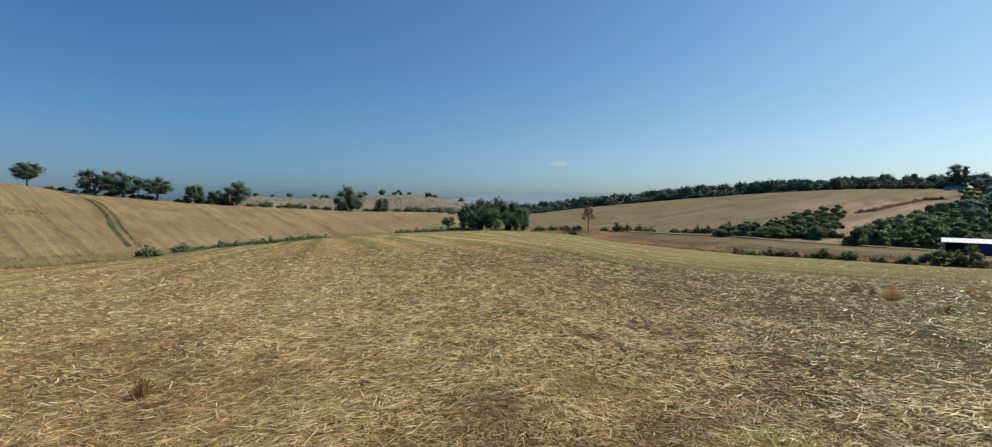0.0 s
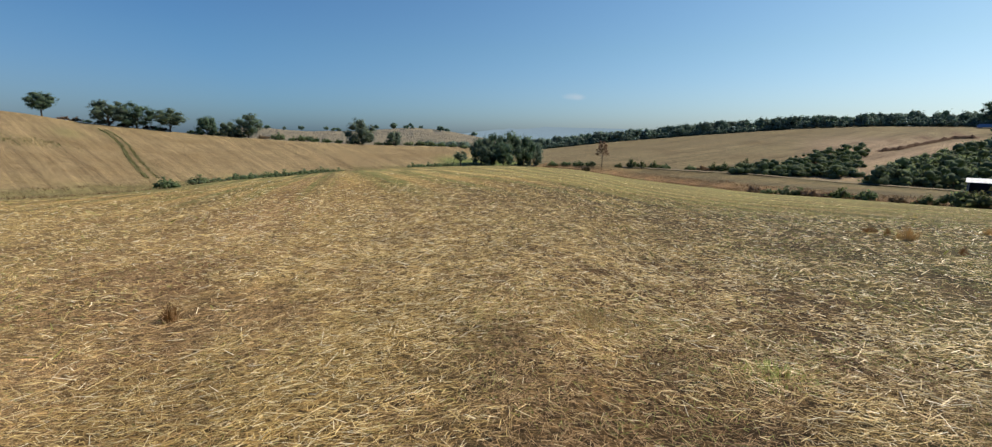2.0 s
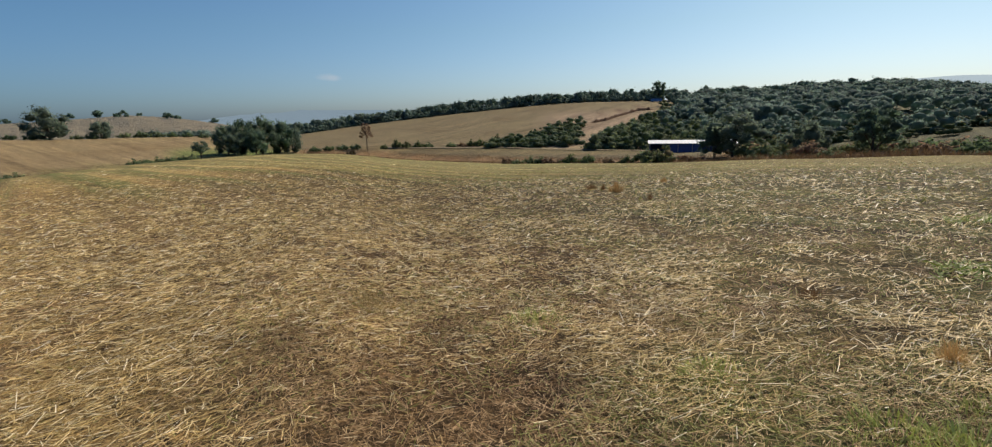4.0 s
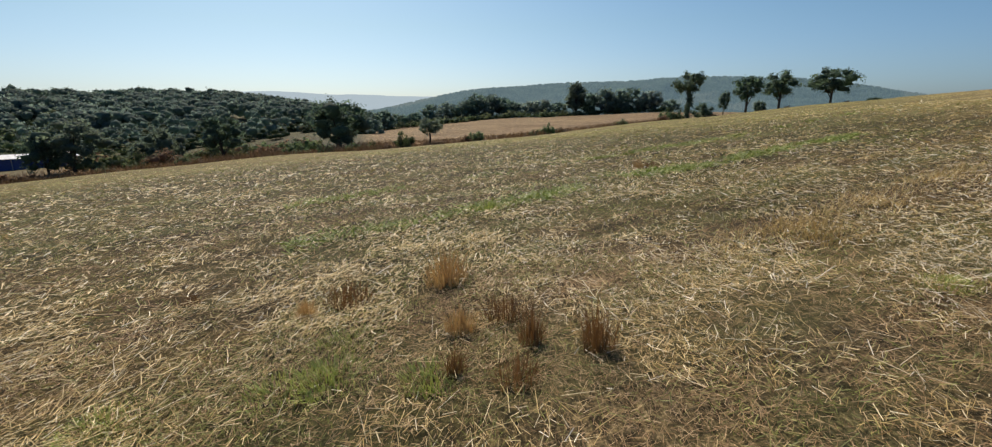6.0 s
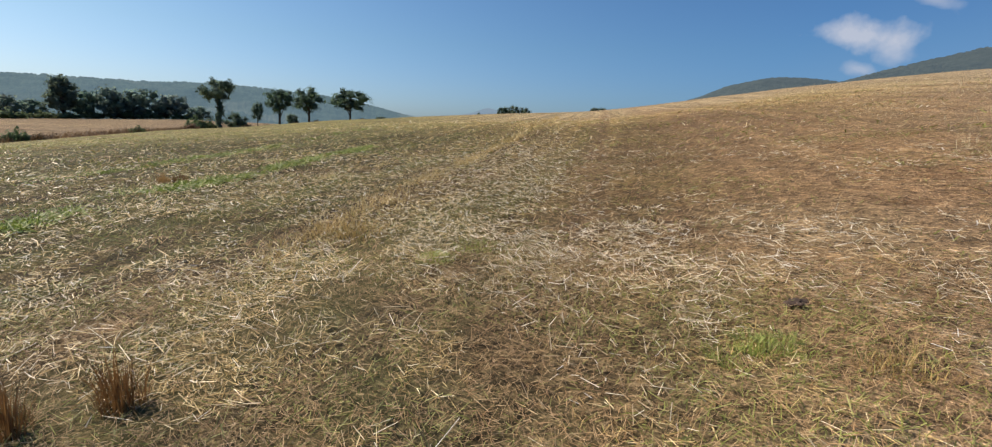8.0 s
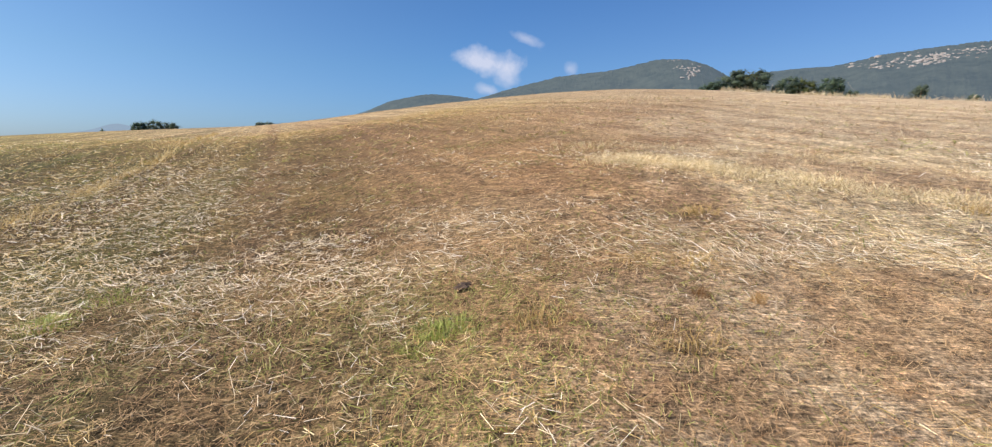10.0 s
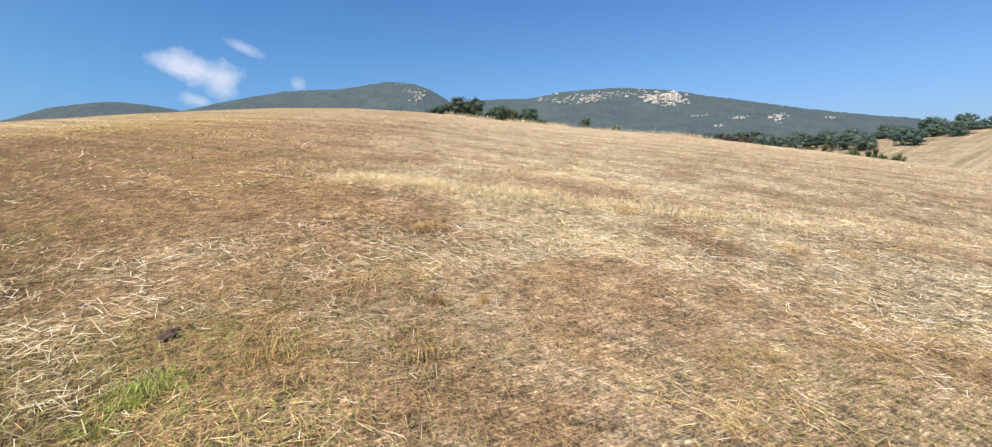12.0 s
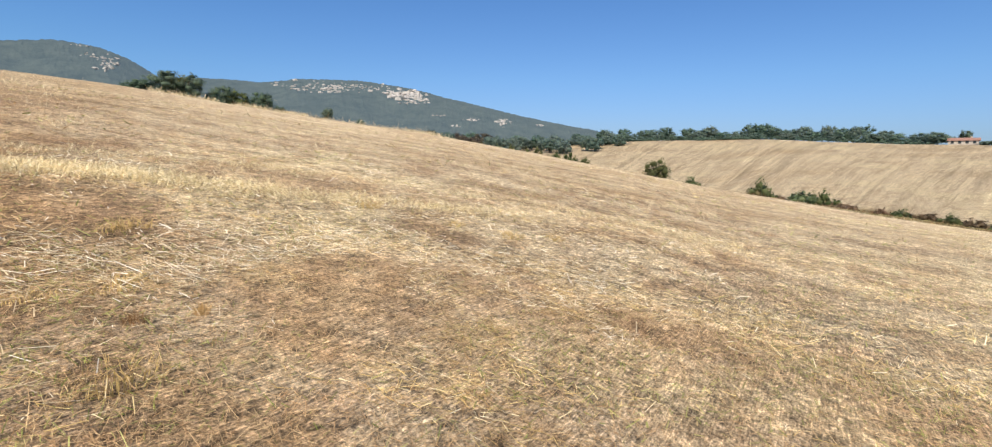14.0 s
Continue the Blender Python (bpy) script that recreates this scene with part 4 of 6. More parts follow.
# trees and bushes along the near margin
for b, far, top, w, kind in ((51.0, 112, 0.1, 10.2, "oak"), (49.2, 113, -0.8, 6.8, "dense"), (57.8, 112, -0.85, 7.6, "dense"), (56.2, 112, -2.1, 5.4, "dense"), (62.7, 103, 0.3, 7.6, "oak"),
                             (74.2, 94, 2.25, 10.4, "dense"), (84.1, 79, -0.56, 3.6, "sapling")):
    grow(kind, b, far, top, w, "dark leafy tree on the rough field margin", "trees on the field margin")
for b, off, h, w, kind in ((26.6, 1, 1.8, 1.3, "dry_bush"), (29.6, 1, 2.2, 1.2, "bush"), (31.4, 1, 2.0, 1.3, "dry_bush"), (34.0, 1, 2.2, 1.2, "pale_bush"), (35.9, 1, 2.3, 0.9, "bush"),
                           (42.6, 2, 3.0, 1.2, "bush"), (43.9, 2, 3.4, 1.2, "pale_bush"), (44.4, 6, 2.0, 1.3, "pale_bush"), (46.0, 8, 1.6, 1.4, "dry_bush"), (53.0, 3, 2.0, 1.2, "bush"), (60.2, 3, 1.8, 1.2, "dry_bush"), (66.5, 3, 1.6, 1.3, "dry_bush"), (70.2, 4, 2.4, 1.2, "bush"),
                           (72.6, 1, 1.8, 1.2, "bush"), (75.6, 2, 2.0, 1.2, "bush"), (77.7, 3, 2.1, 1.1, "pale_bush"), (81.2, 1, 3.0, 0.85, "pale_bush"), (79.4, 1, 1.2, 1.3, "dry_bush"),
                           (89.5, 1, 2.4, 0.9, "bush"), (88.4, 1, 1.6, 1.2, "dry_bush"), (97.6, 1, 2.3, 0.9, "bush"), (96.2, 1, 1.5, 1.3, "bush"), (98.9, 1, 1.3, 1.4, "dry_bush"),
                           (105.8, 1, 1.5, 1.3, "bush"), (110.6, 2, 3.2, 0.8, "bush"), (111.6, 1, 2.4, 1.0, "pale_bush"), (110.2, 0.5, 1.6, 1.2, "dry_bush"),
                           (27.8, 1, 1.6, 1.3, "bush"), (30.5, 2, 2.0, 1.2, "pale_bush"), (32.8, 1, 1.5, 1.4, "dry_bush"), (38.2, 1, 1.4, 1.5, "dry_bush"), (40.2, 1, 1.6, 1.4, "pale_bush"),
                           (47.6, 2, 1.5, 1.5, "dry_bush"), (115.2, 1, 1.0, 1.7, "dry_bush"), (116.9, 2, 0.9, 1.8, "dry_bush"), (119.6, 1, 1.0, 1.8, "dry_bush"), (121.8, 1, 1.1, 1.7, "dry_bush"),
                           (123.4, 2, 0.9, 1.8, "pale_bush"), (126.6, 1, 0.8, 1.8, "dry_bush")):
    plant(kind, b, float(on_ring(EDGE_FAR, b)) + off, h * (1.4 if b < 50 else 1.1), w, "low bush in dry grass on the field margin", "bushes on the field margin", 0.2, "shrub")
# the row at the head of the field
for b, top, w, kind in ((112.65, 4.05, 5.6, "ivy"), (114.2, 1.0, 4.2, "dense"), (116.1, 2.1, 2.4, "round"), (118.15, 3.9, 5.9, "round"), (119.4, 1.2, 2.6, "dense"),
                        (121.05, 4.1, 6.4, "round"), (125.3, 4.1, 9.4, "spreading"), (128.6, 1.2, 3.0, "dense")):
    grow(kind, b, float(on_ring(EDGE_FAR, b)) + 7, top, w, "field oak in a thin row at the head of the stubble", "row of field oaks")
# wood behind the brown field
for b, far, top, w, kind in ((75.8, 236, 0.6, 10, "far_dense"), (77.4, 232, 0.5, 10, "far_oak"), (79.0, 228, 0.6, 10, "far_dense"), (80.7, 240, 0.15, 11, "far_oak"), (82.3, 238, 0.35, 11, "far_dense"),
                             (84.4, 244, 1.3, 11, "far_dense"), (86.1, 242, 1.45, 11, "far_dense"), (88.2, 242, 1.8, 13, "far_dense"), (89.8, 241, 2.4, 13, "far_dense"), (91.1, 239, 2.4, 11, "far_dense"), (92.4, 240, 2.0, 11, "far_dense"),
                             (93.7, 242, 1.55, 9, "far_dense"), (95.3, 240, 1.4, 11, "far_dense"), (96.9, 238, 1.65, 11, "far_dense"), (98.6, 236, 1.3, 10, "far_dense"), (100.8, 230, 3.9, 11, "tall"),
                             (102.3, 232, 2.4, 9, "far_dense"), (104.0, 230, 2.9, 10, "far_dense"), (105.2, 229, 2.3, 10, "far_dense"), (106.4, 228, 2.9, 11, "far_dense"), (108.1, 227, 2.2, 9, "far_dense"),
                             (108.9, 226, 2.5, 9, "far_dense"), (110.9, 226, 1.4, 8, "far_dense")):
    grow(kind, b, far, top, w, "tall dark tree in a wood behind a brown field", "trees behind the brown field")
for k in range(40):
    b = 75 + 36 * (k + rt.random()) / 40
    plant("bush", b, 224 + rt.uniform(0, 8), rt.uniform(3.0, 5.4), 1.4, "dark undergrowth at the edge of a wood", "undergrowth of the wood", 0.2, "shrub")
# dark tops showing over the brow
for b, top, w in ((142.3, 2.95, 4.2), (143.5, 3.05, 4.8), (144.8, 2.95, 4.2), (139.6, 2.15, 1.4), (152.6, 3.2, 3.6), (153.5, 3.2, 3.8)):
    grow("dense", b, 180, top, w, "dark tree top showing over the brow of the field", "trees over the brow")
for b, far, top, w, kind in ((200.6, 116, 6.75, 3.2, "dense"), (201.5, 116, 7.2, 4.4, "dense"), (203.3, 116, 8.1, 6.4, "oak"), (204.5, 118, 7.9, 5.6, "olive"), (205.3, 116, 8.05, 5.4, "oak"),
                             (207.2, 116, 6.6, 3.2, "dense"), (208.1, 116, 7.15, 4.6, "oak"), (209.4, 116, 7.0, 4.4, "olive"), (210.4, 117, 6.2, 3.0, "dense"), (211.7, 115, 6.95, 4.6, "oak"),
                             (213.2, 115, 5.6, 2.8, "dense"), (218.1, 112, 5.6, 2.5, "round"), (221.6, 112, 4.65, 2.0, "dense")):
    grow(kind, b, far, top, w, "dark oak behind the brow of the stubble", "oaks behind the brow")
# woods down the far valley
for k in range(52):
    b = 220.5 + 31 * (k + rt.random() * 0.8) / 52
    top = float(np.interp(b, [221, 227, 232, 236, 240, 246, 252], [4.3, 4.0, 3.75, 3.6, 3.4, 3.5, 3.9]))
    grey = 222 < b < 236 and rt.random() < 0.7
    grow("far_withered" if grey else rt.choice(("far_dense", "far_dense", "far_oak")), b, rt.uniform(255, 315), top - rt.uniform(0, 0.7), rt.uniform(7, 11),
         "half-withered grey-brown oak in the valley wood" if grey else "dark oak in the valley wood", "valley oaks")
for b, top in ((233.0, 3.0), (235.2, 2.9), (237.0, 2.7), (238.6, 2.8), (240.2, 2.3), (241.8, 2.6), (243.6, 1.9), (245.4, 1.9), (247.0, 1.3)):
    grow("olive", b, 186, top - 0.35, rt.uniform(4, 6), "olive-green oak in the valley wood", "valley oaks")
for k in range(70):
    b = 246 + 36.5 * (k + rt.random() * 0.7) / 70
    far = float(on_ring(TOP_FAR, b)) + rt.uniform(1, 14)
    top = float(np.interp(b, [246, 256, 272, 276, 282], [4.1, 4.5, 4.75, 3.9, 3.4]))
    if 278.6 < b < 281.4:
        continue
    grow(rt.choice(("far_dense", "far_oak", "far_oak")), b, far, top - rt.uniform(0, 1.0) - 0.5 * max(0, math.sin(b * 1.3)), rt.uniform(6.5, 11), "dark oak along the top of a harvested slope", "oaks along the far crest")
for b, far, h, w, kind in ((244.3, 190, 3.5, 1.2, "pale_bush"), (245.6, 182, 4.0, 1.1, "pale_bush"), (246.8, 186, 3.2, 1.2, "pale_bush"), (251.2, 124, 1.8, 1.2, "pale_bush"), (252.4, 112, 1.9, 1.3, "pale_bush"),
                           (253.4, 110, 2.0, 1.2, "pale_bush"), (250.4, 124, 1.9, 0.9, "pale_bush"), (268.6, 98, 2.4, 1.2, "pale_bush"), (267.2, 100, 1.8, 1.3, "dry_bush"),
                           (270.0, 96, 2.8, 1.1, "pale_bush"), (271.4, 96, 2.0, 1.3, "dry_bush"), (272.8, 94, 1.6, 1.4, "dry_bush"), (275.2, 88, 1.5, 1.4, "dry_bush"), (276.8, 87, 1.7, 1.4, "pale_bush"),
                           (278.4, 86, 1.8, 1.4, "dry_bush"), (280.0, 85, 1.7, 1.4, "pale_bush"), (281.6, 84, 1.8, 1.4, "dry_bush"), (283.2, 84, 1.7, 1.4, "pale_bush")):
    plant(kind, b, far, h, w, "green bush in the overgrown ditch", "bushes in the ditch", 0.3, "shrub")


grow("olive", 255.0, 108, 1.05, 5.2, "rounded green tree above the overgrown ditch")
for b, far, top, w, kind in ((258.5, 105, -0.75, 1.2, "pale_bush"), (265.3, 101, -0.8, 0.95, "pale_bush"), (269.2, 96, -1.6, 1.2, "bush"), (270.6, 96, -1.8, 1.2, "pale_bush")):
    plant(kind, b, far, EYE + far * math.tan(radians(top)) - float(land(far, b)) + 0.4, w, "rounded green bush above the overgrown ditch", "bushes in the ditch", 0.3, "shrub")


def woodland(name, label, seed, spots, size, leaves, leaf, on="", broad=1.0):
    """Many far trees as one: crowns of leaf sprays, with trunks lost in the shade."""
    rng = np.random.default_rng(seed)
    V, F, N, n = [], [], [], 0
    for b, far, h in spots:
        base = spot(b, far)
        if on:
            bs, ss, rs, Z = MASSIFS[on]
            base.z = float(Z[int(np.argmin(abs(rs - far))), int(np.argmin(abs(bs - b)))])
        R = h * rng.uniform(0.40, 0.58) * broad
        turn = rng.uniform(0, 6.28)
        blobs = [(base.x + R * 0.6 * math.cos(k * 2.4 + turn) * (k > 0), base.y + R * 0.6 * math.sin(k * 2.4 + turn) * (k > 0),
                  base.z + h * (0.66 if k == 0 else 0.3 + 0.36 * rng.random() if h > 6.5 else 0.04 + 0.36 * rng.random()), R * rng.uniform(0.46, 0.64), h * rng.uniform(0.22, 0.3)) for k in range(6)]
        v, f, soft = leaf_cloud(rng, blobs, int(leaves * min(1.3, (h / 7) ** 1.4)), size * min(1.0, (h / 6) ** 0.5), core=0.72, tufts=8)
        V.append(v)
        N.append(soft)
        F += [tuple(i + n for i in q) for q in f]
        n += len(v)
    me = foliage(name, np.concatenate(V), F, np.concatenate(N), leaf)
    return tagged(new(name, me), label, "woodland", kind="stuff")


rw = random.Random(21)
ridge = []
for k in range(230):
    b = 2.5 + 41.0 * rw.random()
    ridge.append((b, float(on_ring(TOP_FAR, b)) + rw.uniform(1, 50), rw.uniform(6.5, 9.5)))
ridge += [(2.5 + 41 * rw.random(), 0, rw.uniform(2.5, 4.5)) for k in range(300)]
ridge = [(b, far if far else float(on_ring(TOP_FAR, b)) + rw.uniform(-3, 3), h) for b, far, h in ridge]
ridge += [(2.5 + 41 * (k + rw.random()) / 260, float(on_ring(TOP_FAR, 2.5 + 41 * (k + 0.5) / 260)) + rw.uniform(-3, 0.5), rw.uniform(1.6, 2.7)) for k in range(260)]
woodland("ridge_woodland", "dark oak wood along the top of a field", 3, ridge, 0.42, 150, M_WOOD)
plant("oak", 43.3, 338, 12.4, 0.8, "tall oak standing above the ridge wood", sink=0.4)
slope = []
for k in range(640):
    b = 43.5 + 35 * rw.random()
    far = 168 + 262 * rw.random() ** 0.8
    if far < float(on_ring(TOP_FAR, b)) + 35 and not (far < 178 and 44 < b < 50) and not (far < 330 and b < 45.2 and far > 235):
        slope.append((b, far, rw.uniform(4.5, 6.5) if far < 215 else rw.uniform(6.0, 9.0)))
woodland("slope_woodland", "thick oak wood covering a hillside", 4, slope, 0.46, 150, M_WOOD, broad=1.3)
# the thicket below the reddish bank and the scrub beside the wood
thicket = []
for k in range(90):
    b = 25.0 + 10.2 * rw.random() ** 0.8
    thicket.append((b, 172 + 62 * (b - 24.5) / 10 * rw.random(), rw.uniform(2.6, 4.6)))
woodland("thicket", "dense green thicket on a dry slope", 8, thicket, 0.32, 260, M_SHRUB, broad=1.45)
scrub = []
for k in range(210):
    b = 36.2 + 17.4 * rw.random()
    scrub.append((b, 160 + 150 * rw.random() * ((b - 36) / 14 if b < 43.5 else 1.0), rw.uniform(3.4, 6.4)))
woodland("scrub_woodland", "dense green scrub trees on a slope", 9, scrub, 0.36, 230, M_SHRUB, broad=1.25)
open_scrub = [(rw.uniform(52, 77), rw.uniform(158, 235), rw.uniform(1.8, 4.0)) for k in range(190)]
woodland("open_scrub", "grey-green scrub on rough ground below a wood", 12, open_scrub, 0.3, 150, M_PALE, broad=1.5)
crest = [(b, float(on_ring(TOP_FAR, b)) + rw.uniform(-2, 2), rw.uniform(1.6, 3.0)) for b in (246 + 32 * (k + rw.random()) / 150 for k in range(150))]
woodland("crest_undergrowth", "low dark undergrowth along a field's top edge", 10, crest, 0.4, 80, M_WOOD, broad=1.3)
hollow = [(rw.uniform(350, 366), rw.uniform(420, 1100), rw.uniform(8, 13)) for k in range(60)]
woodland("scattered_woodland", "scattered dark trees on far low ground", 6, hollow, 1.0, 130, M_WOOD)
pasture = []
for k in range(46):
    b = rw.choice((rw.uniform(328, 358), rw.gauss(349, 2.5), rw.gauss(340, 2.0)))
    pasture.append((min(max(b, 326), 358), rw.choice((rw.uniform(615, 700), rw.uniform(860, 905))), rw.uniform(6, 12)))
woodland("pasture_woodland", "scattered dark trees and hedges on a bare pasture hill", 7, pasture, 1.0, 130, M_WOOD, "pasture_hill0")


for spare in [o for store in MASTERS.values() for o in store if o.name not in USED]:
    for o in (*spare.children_recursive, spare):
        bpy.data.objects.remove(o)


# ---- buildings ----
def box(w, d, h, at=(0, 0, 0)):
    x, y, z = at
    v = [(x + sx * w / 2, y + sy * d / 2, z + sz * h) for sz in (0, 1) for sx, sy in ((-1, -1), (1, -1), (1, 1), (-1, 1))]
    f = [(3, 2, 1, 0), (4, 5, 6, 7), (0, 1, 5, 4), (1, 2, 6, 5), (2, 3, 7, 6), (3, 0, 4, 7)]
    return v, f


def plain_material(name, colour, rough=0.7, spread=0.25, scale=2.0, metal=0.0):
    mt = Mat(name, rough, 0.3)
    lo = tuple(c * (1 - spread) for c in colour)
    hi = tuple(min(1, c * (1 + spread)) for c in colour)
    mt.colour(mt.ramp(mt.noise(scale, 5, 0.7), [(0.3, lo), (0.7, hi)]))
    mt.b.inputs["Metallic"].default_value = metal
    return mt.bump(mt.noise(scale * 6, 4), 0.2, 0.02).m


M_SHEET = plain_material("pale_roof_sheet", (0.72, 0.73, 0.74), 0.45)
M_BLUE = plain_material("blue_cladding", (0.03, 0.065, 0.2), 0.5)
M_POST = plain_material("grey_steel", (0.3, 0.3, 0.3), 0.5)
M_TILE = plain_material("red_roof_tiles", (0.22, 0.125, 0.10), 0.85)
M_RENDER = plain_material("pale_plaster", (0.36, 0.32, 0.28), 0.9)
M_DARK = plain_material("dark_window", (0.03, 0.035, 0.04), 0.2)
M_TARP = plain_material("blue_tarpaulin", (0.09, 0.22, 0.45), 0.5)


def make_shed():
    """A low open-fronted farm shed, its ridge along local X: corrugated pale roof, blue back wall, steel posts."""
    root = new("farm_shed")
    W, D, H = 23.0, 8.0, 3.3
    cor = [i / 96 for i in range(97)]
    for side, name in ((-1, "roof_slope"), (1, "roof_slope")):
        v, f = [], []
        for u in cor:
            x = (u - 0.5) * (W + 0.8)
            ripple = 0.012 * math.sin(u * 96 * math.pi * 0.5)
            for yy, zz in ((side * (D / 2 + 0.5), H - 0.1), (0.0, H + 0.62)):
                v += [(x, yy, zz + ripple), (x, yy, zz + ripple - 0.05)]
        for k in range(96):
            a, b = 4 * k, 4 * (k + 1)
            f += [(a, b, b + 2, a + 2), (a + 1, a + 3, b + 3, b + 1), (a, a + 1, b + 1, b)]
        part(name, mesh_from(name, v, f, M_SHEET), root, "pale corrugated roof sheets")
    for at, w, d, name in (((0, D / 2 - 0.1, 0), W, 0.12, "back_wall"), ((0.12 * W, -D / 2 + 0.1, 0.1), 0.76 * W - 0.3, 0.12, "front_wall"),
                           ((-W / 2 + 0.06, 0, 0), 0.12, D - 0.5, "side_wall"), ((W / 2 - 0.06, 0, 0), 0.12, D - 0.5, "side_wall")):
        v, f = box(w, d, H - 0.25 - at[2], at)
        part(name, mesh_from(name, v, f, M_BLUE), root, "dark blue cladding")
    for k in range(7):
        v, f = box(0.16, 0.16, H - 0.1, ((k / 6 - 0.5) * (W - 0.4), -D / 2 - 0.12, 0))
        part("post", mesh_from("post", v, f, M_POST), root)
    return tagged(root, "low blue farm shed with a pale sheet roof", "shed")


shed = make_shed()
shed.matrix_basis = Matrix.Translation(spot(46.9, 152, -0.6)) @ Matrix.Rotation(radians(-46 + 4), 4, "Z")


def make_farmhouse():
    root = new("farmhouse")
    W, D, H = 10.0, 6.0, 2.0
    v, f = box(W, D, H)
    part("wall", mesh_from("wall", v, f, M_RENDER), root)
    v = [(-W / 2 - 0.5, -D / 2 - 0.5, H), (W / 2 + 0.5, -D / 2 - 0.5, H), (W / 2 + 0.5, D / 2 + 0.5, H), (-W / 2 - 0.5, D / 2 + 0.5, H), (-W / 2 - 0.5, 0, H + 1.3), (W / 2 + 0.5, 0, H + 1.3)]
    v += [(x, y, z - 0.15) for x, y, z in v[:4]]
    f = [(0, 1, 5, 4), (2, 3, 4, 5), (1, 2, 5), (3, 0, 4), (0, 6, 7, 1), (1, 7, 8, 2), (2, 8, 9, 3), (3, 9, 6, 0), (9, 8, 7, 6)]
    part("roof", mesh_from("roof", v, f, M_TILE), root, "low red tiled roof")
    for k in range(4):
        win = part("window", mesh_from("window", *box(1.1, 0.14, 1.2, (-3.6 + 2.4 * k, -D / 2 - 0.02, 0.6)), M_DARK), root)
        part("window_sill", mesh_from("window_sill", *box(1.3, 0.24, 0.08, (-3.6 + 2.4 * k, -D / 2 - 0.06, 0.51)), M_RENDER), win)
    part("chimney", mesh_from("chimney", *box(0.7, 0.7, 1.3, (2.5, 1.2, H + 0.7)), M_RENDER), root)
    return tagged(root, "low pale farmhouse with a red tiled roof", "house")


grow("spreading", 280.3, 313, 3.6, 5.0, "lone tree behind a farmhouse roof")
grow("oak", 283.0, 306, 3.3, 5.0, "lone tree beside a farmhouse")
house = make_farmhouse()
house.matrix_basis = Matrix.Translation(spot(280.2, 305, -0.3)) @ Matrix.Rotation(radians(80), 4, "Z")
tarp = new("covered_trailer")
part("cover", mesh_from("cover", *joined([box(4.2, 2.0, 1.5, (0, 0, 0.6)), box(3.6, 1.7, 0.35, (0, 0, 2.1))]), M_TARP), tarp, "blue tarpaulin cover")
part("bed", mesh_from("bed", *box(4.4, 2.1, 0.25, (0, 0, 0.4)), M_POST), tarp)
for x in (-1.3, 1.3):
    for y in (-0.95, 0.95):
        v, f = tube([Vector((x, y - 0.12, 0.35)), Vector((x, y + 0.12, 0.35))], [0.38, 0.38], 14)
        part("wheel", mesh_from("wheel", v, f, M_DARK), tarp)
tarp.matrix_basis = Matrix.Translation(spot(43.1, 322, 0)) @ Matrix.Rotation(radians(-40), 4, "Z") @ Matrix.Diagonal((1.6, 1, 0.8, 1))
tagged(tarp, "trailer under a blue tarpaulin at the wood's edge", "trailer")


# ---- clouds ----
def cloud(bearing, rise, wide, high, far, seed, label, tail=0.0, thick=0.7):
    mt = Mat("cloud_%d" % seed, 1.0, 0.0)
    uv = mt.node("ShaderNodeTexCoord").outputs["Generated"]
    grad = mt.node("ShaderNodeTexGradient")
    grad.gradient_type = "SPHERICAL"
    mp = mt.node("ShaderNodeMapping")
    mp.inputs["Location"].default_value = (-1, 0, -1)
    mp.inputs["Scale"].default_value = (2, 0, 2)
    mt.link(uv, mp.inputs["Vector"])
    mt.link(mp.outputs[0], grad.inputs["Vector"])
    n = mt.noise(0.005, 5, 0.55)
    add = mt.node("ShaderNodeMath")
    add.operation = "MULTIPLY_ADD"
    mt.link(n, add.inputs[0])
    add.inputs[1].default_value = 1.3
    sub = mt.node("ShaderNodeMath")
    sub.operation = "ADD"
    mt.link(grad.outputs["Fac"], sub.inputs[0])
    sub.inputs[1].default_value = -0.72
    mt.link(sub.outputs[0], add.inputs[2])
    fac = mt.ramp(add.outputs[0], [(0.15, 0.0), (0.75, thick)])
    em = mt.node("ShaderNodeEmission", Strength=1.0)
    em.inputs["Color"].default_value = (0.50, 0.56, 0.65, 1)
    clear = mt.node("ShaderNodeBsdfTransparent")
    ms = mt.node("ShaderNodeMixShader")
    mt.link(fac, ms.inputs[0])
    mt.link(clear.outputs[0], ms.inputs[1])
    mt.link(em.outputs[0], ms.inputs[2])
    mt.link(ms.outputs[0], mt.t.nodes["Material Output"].inputs["Surface"])
    # a gently billowed sheet of vapour, far behind everything
    v, f, N = [], [], 16
    for j in range(N + 1):
        for i in range(N + 1):
            s, q = i / N - 0.5, j / N - 0.5
            v.append((wide * s, 60 * math.cos(3 * s) * math.cos(3 * q), high * q))
    for j in range(N):
        for i in range(N):
            a = j * (N + 1) + i
            f.append((a, a + 1, a + N + 2, a + N + 1))
    ob = new("cloud", mesh_from("cloud", v, f, mt.m, True))
    a, e = radians(bearing), radians(rise)
    ob.matrix_basis = Matrix.Translation((far * math.sin(a), far * math.cos(a), EYE + far * math.tan(e))) @ Matrix.Rotation(-a, 4, "Z") @ Matrix.Rotation(tail, 4, "Y")
    return tagged(ob, label, "cloud", kind="structure")


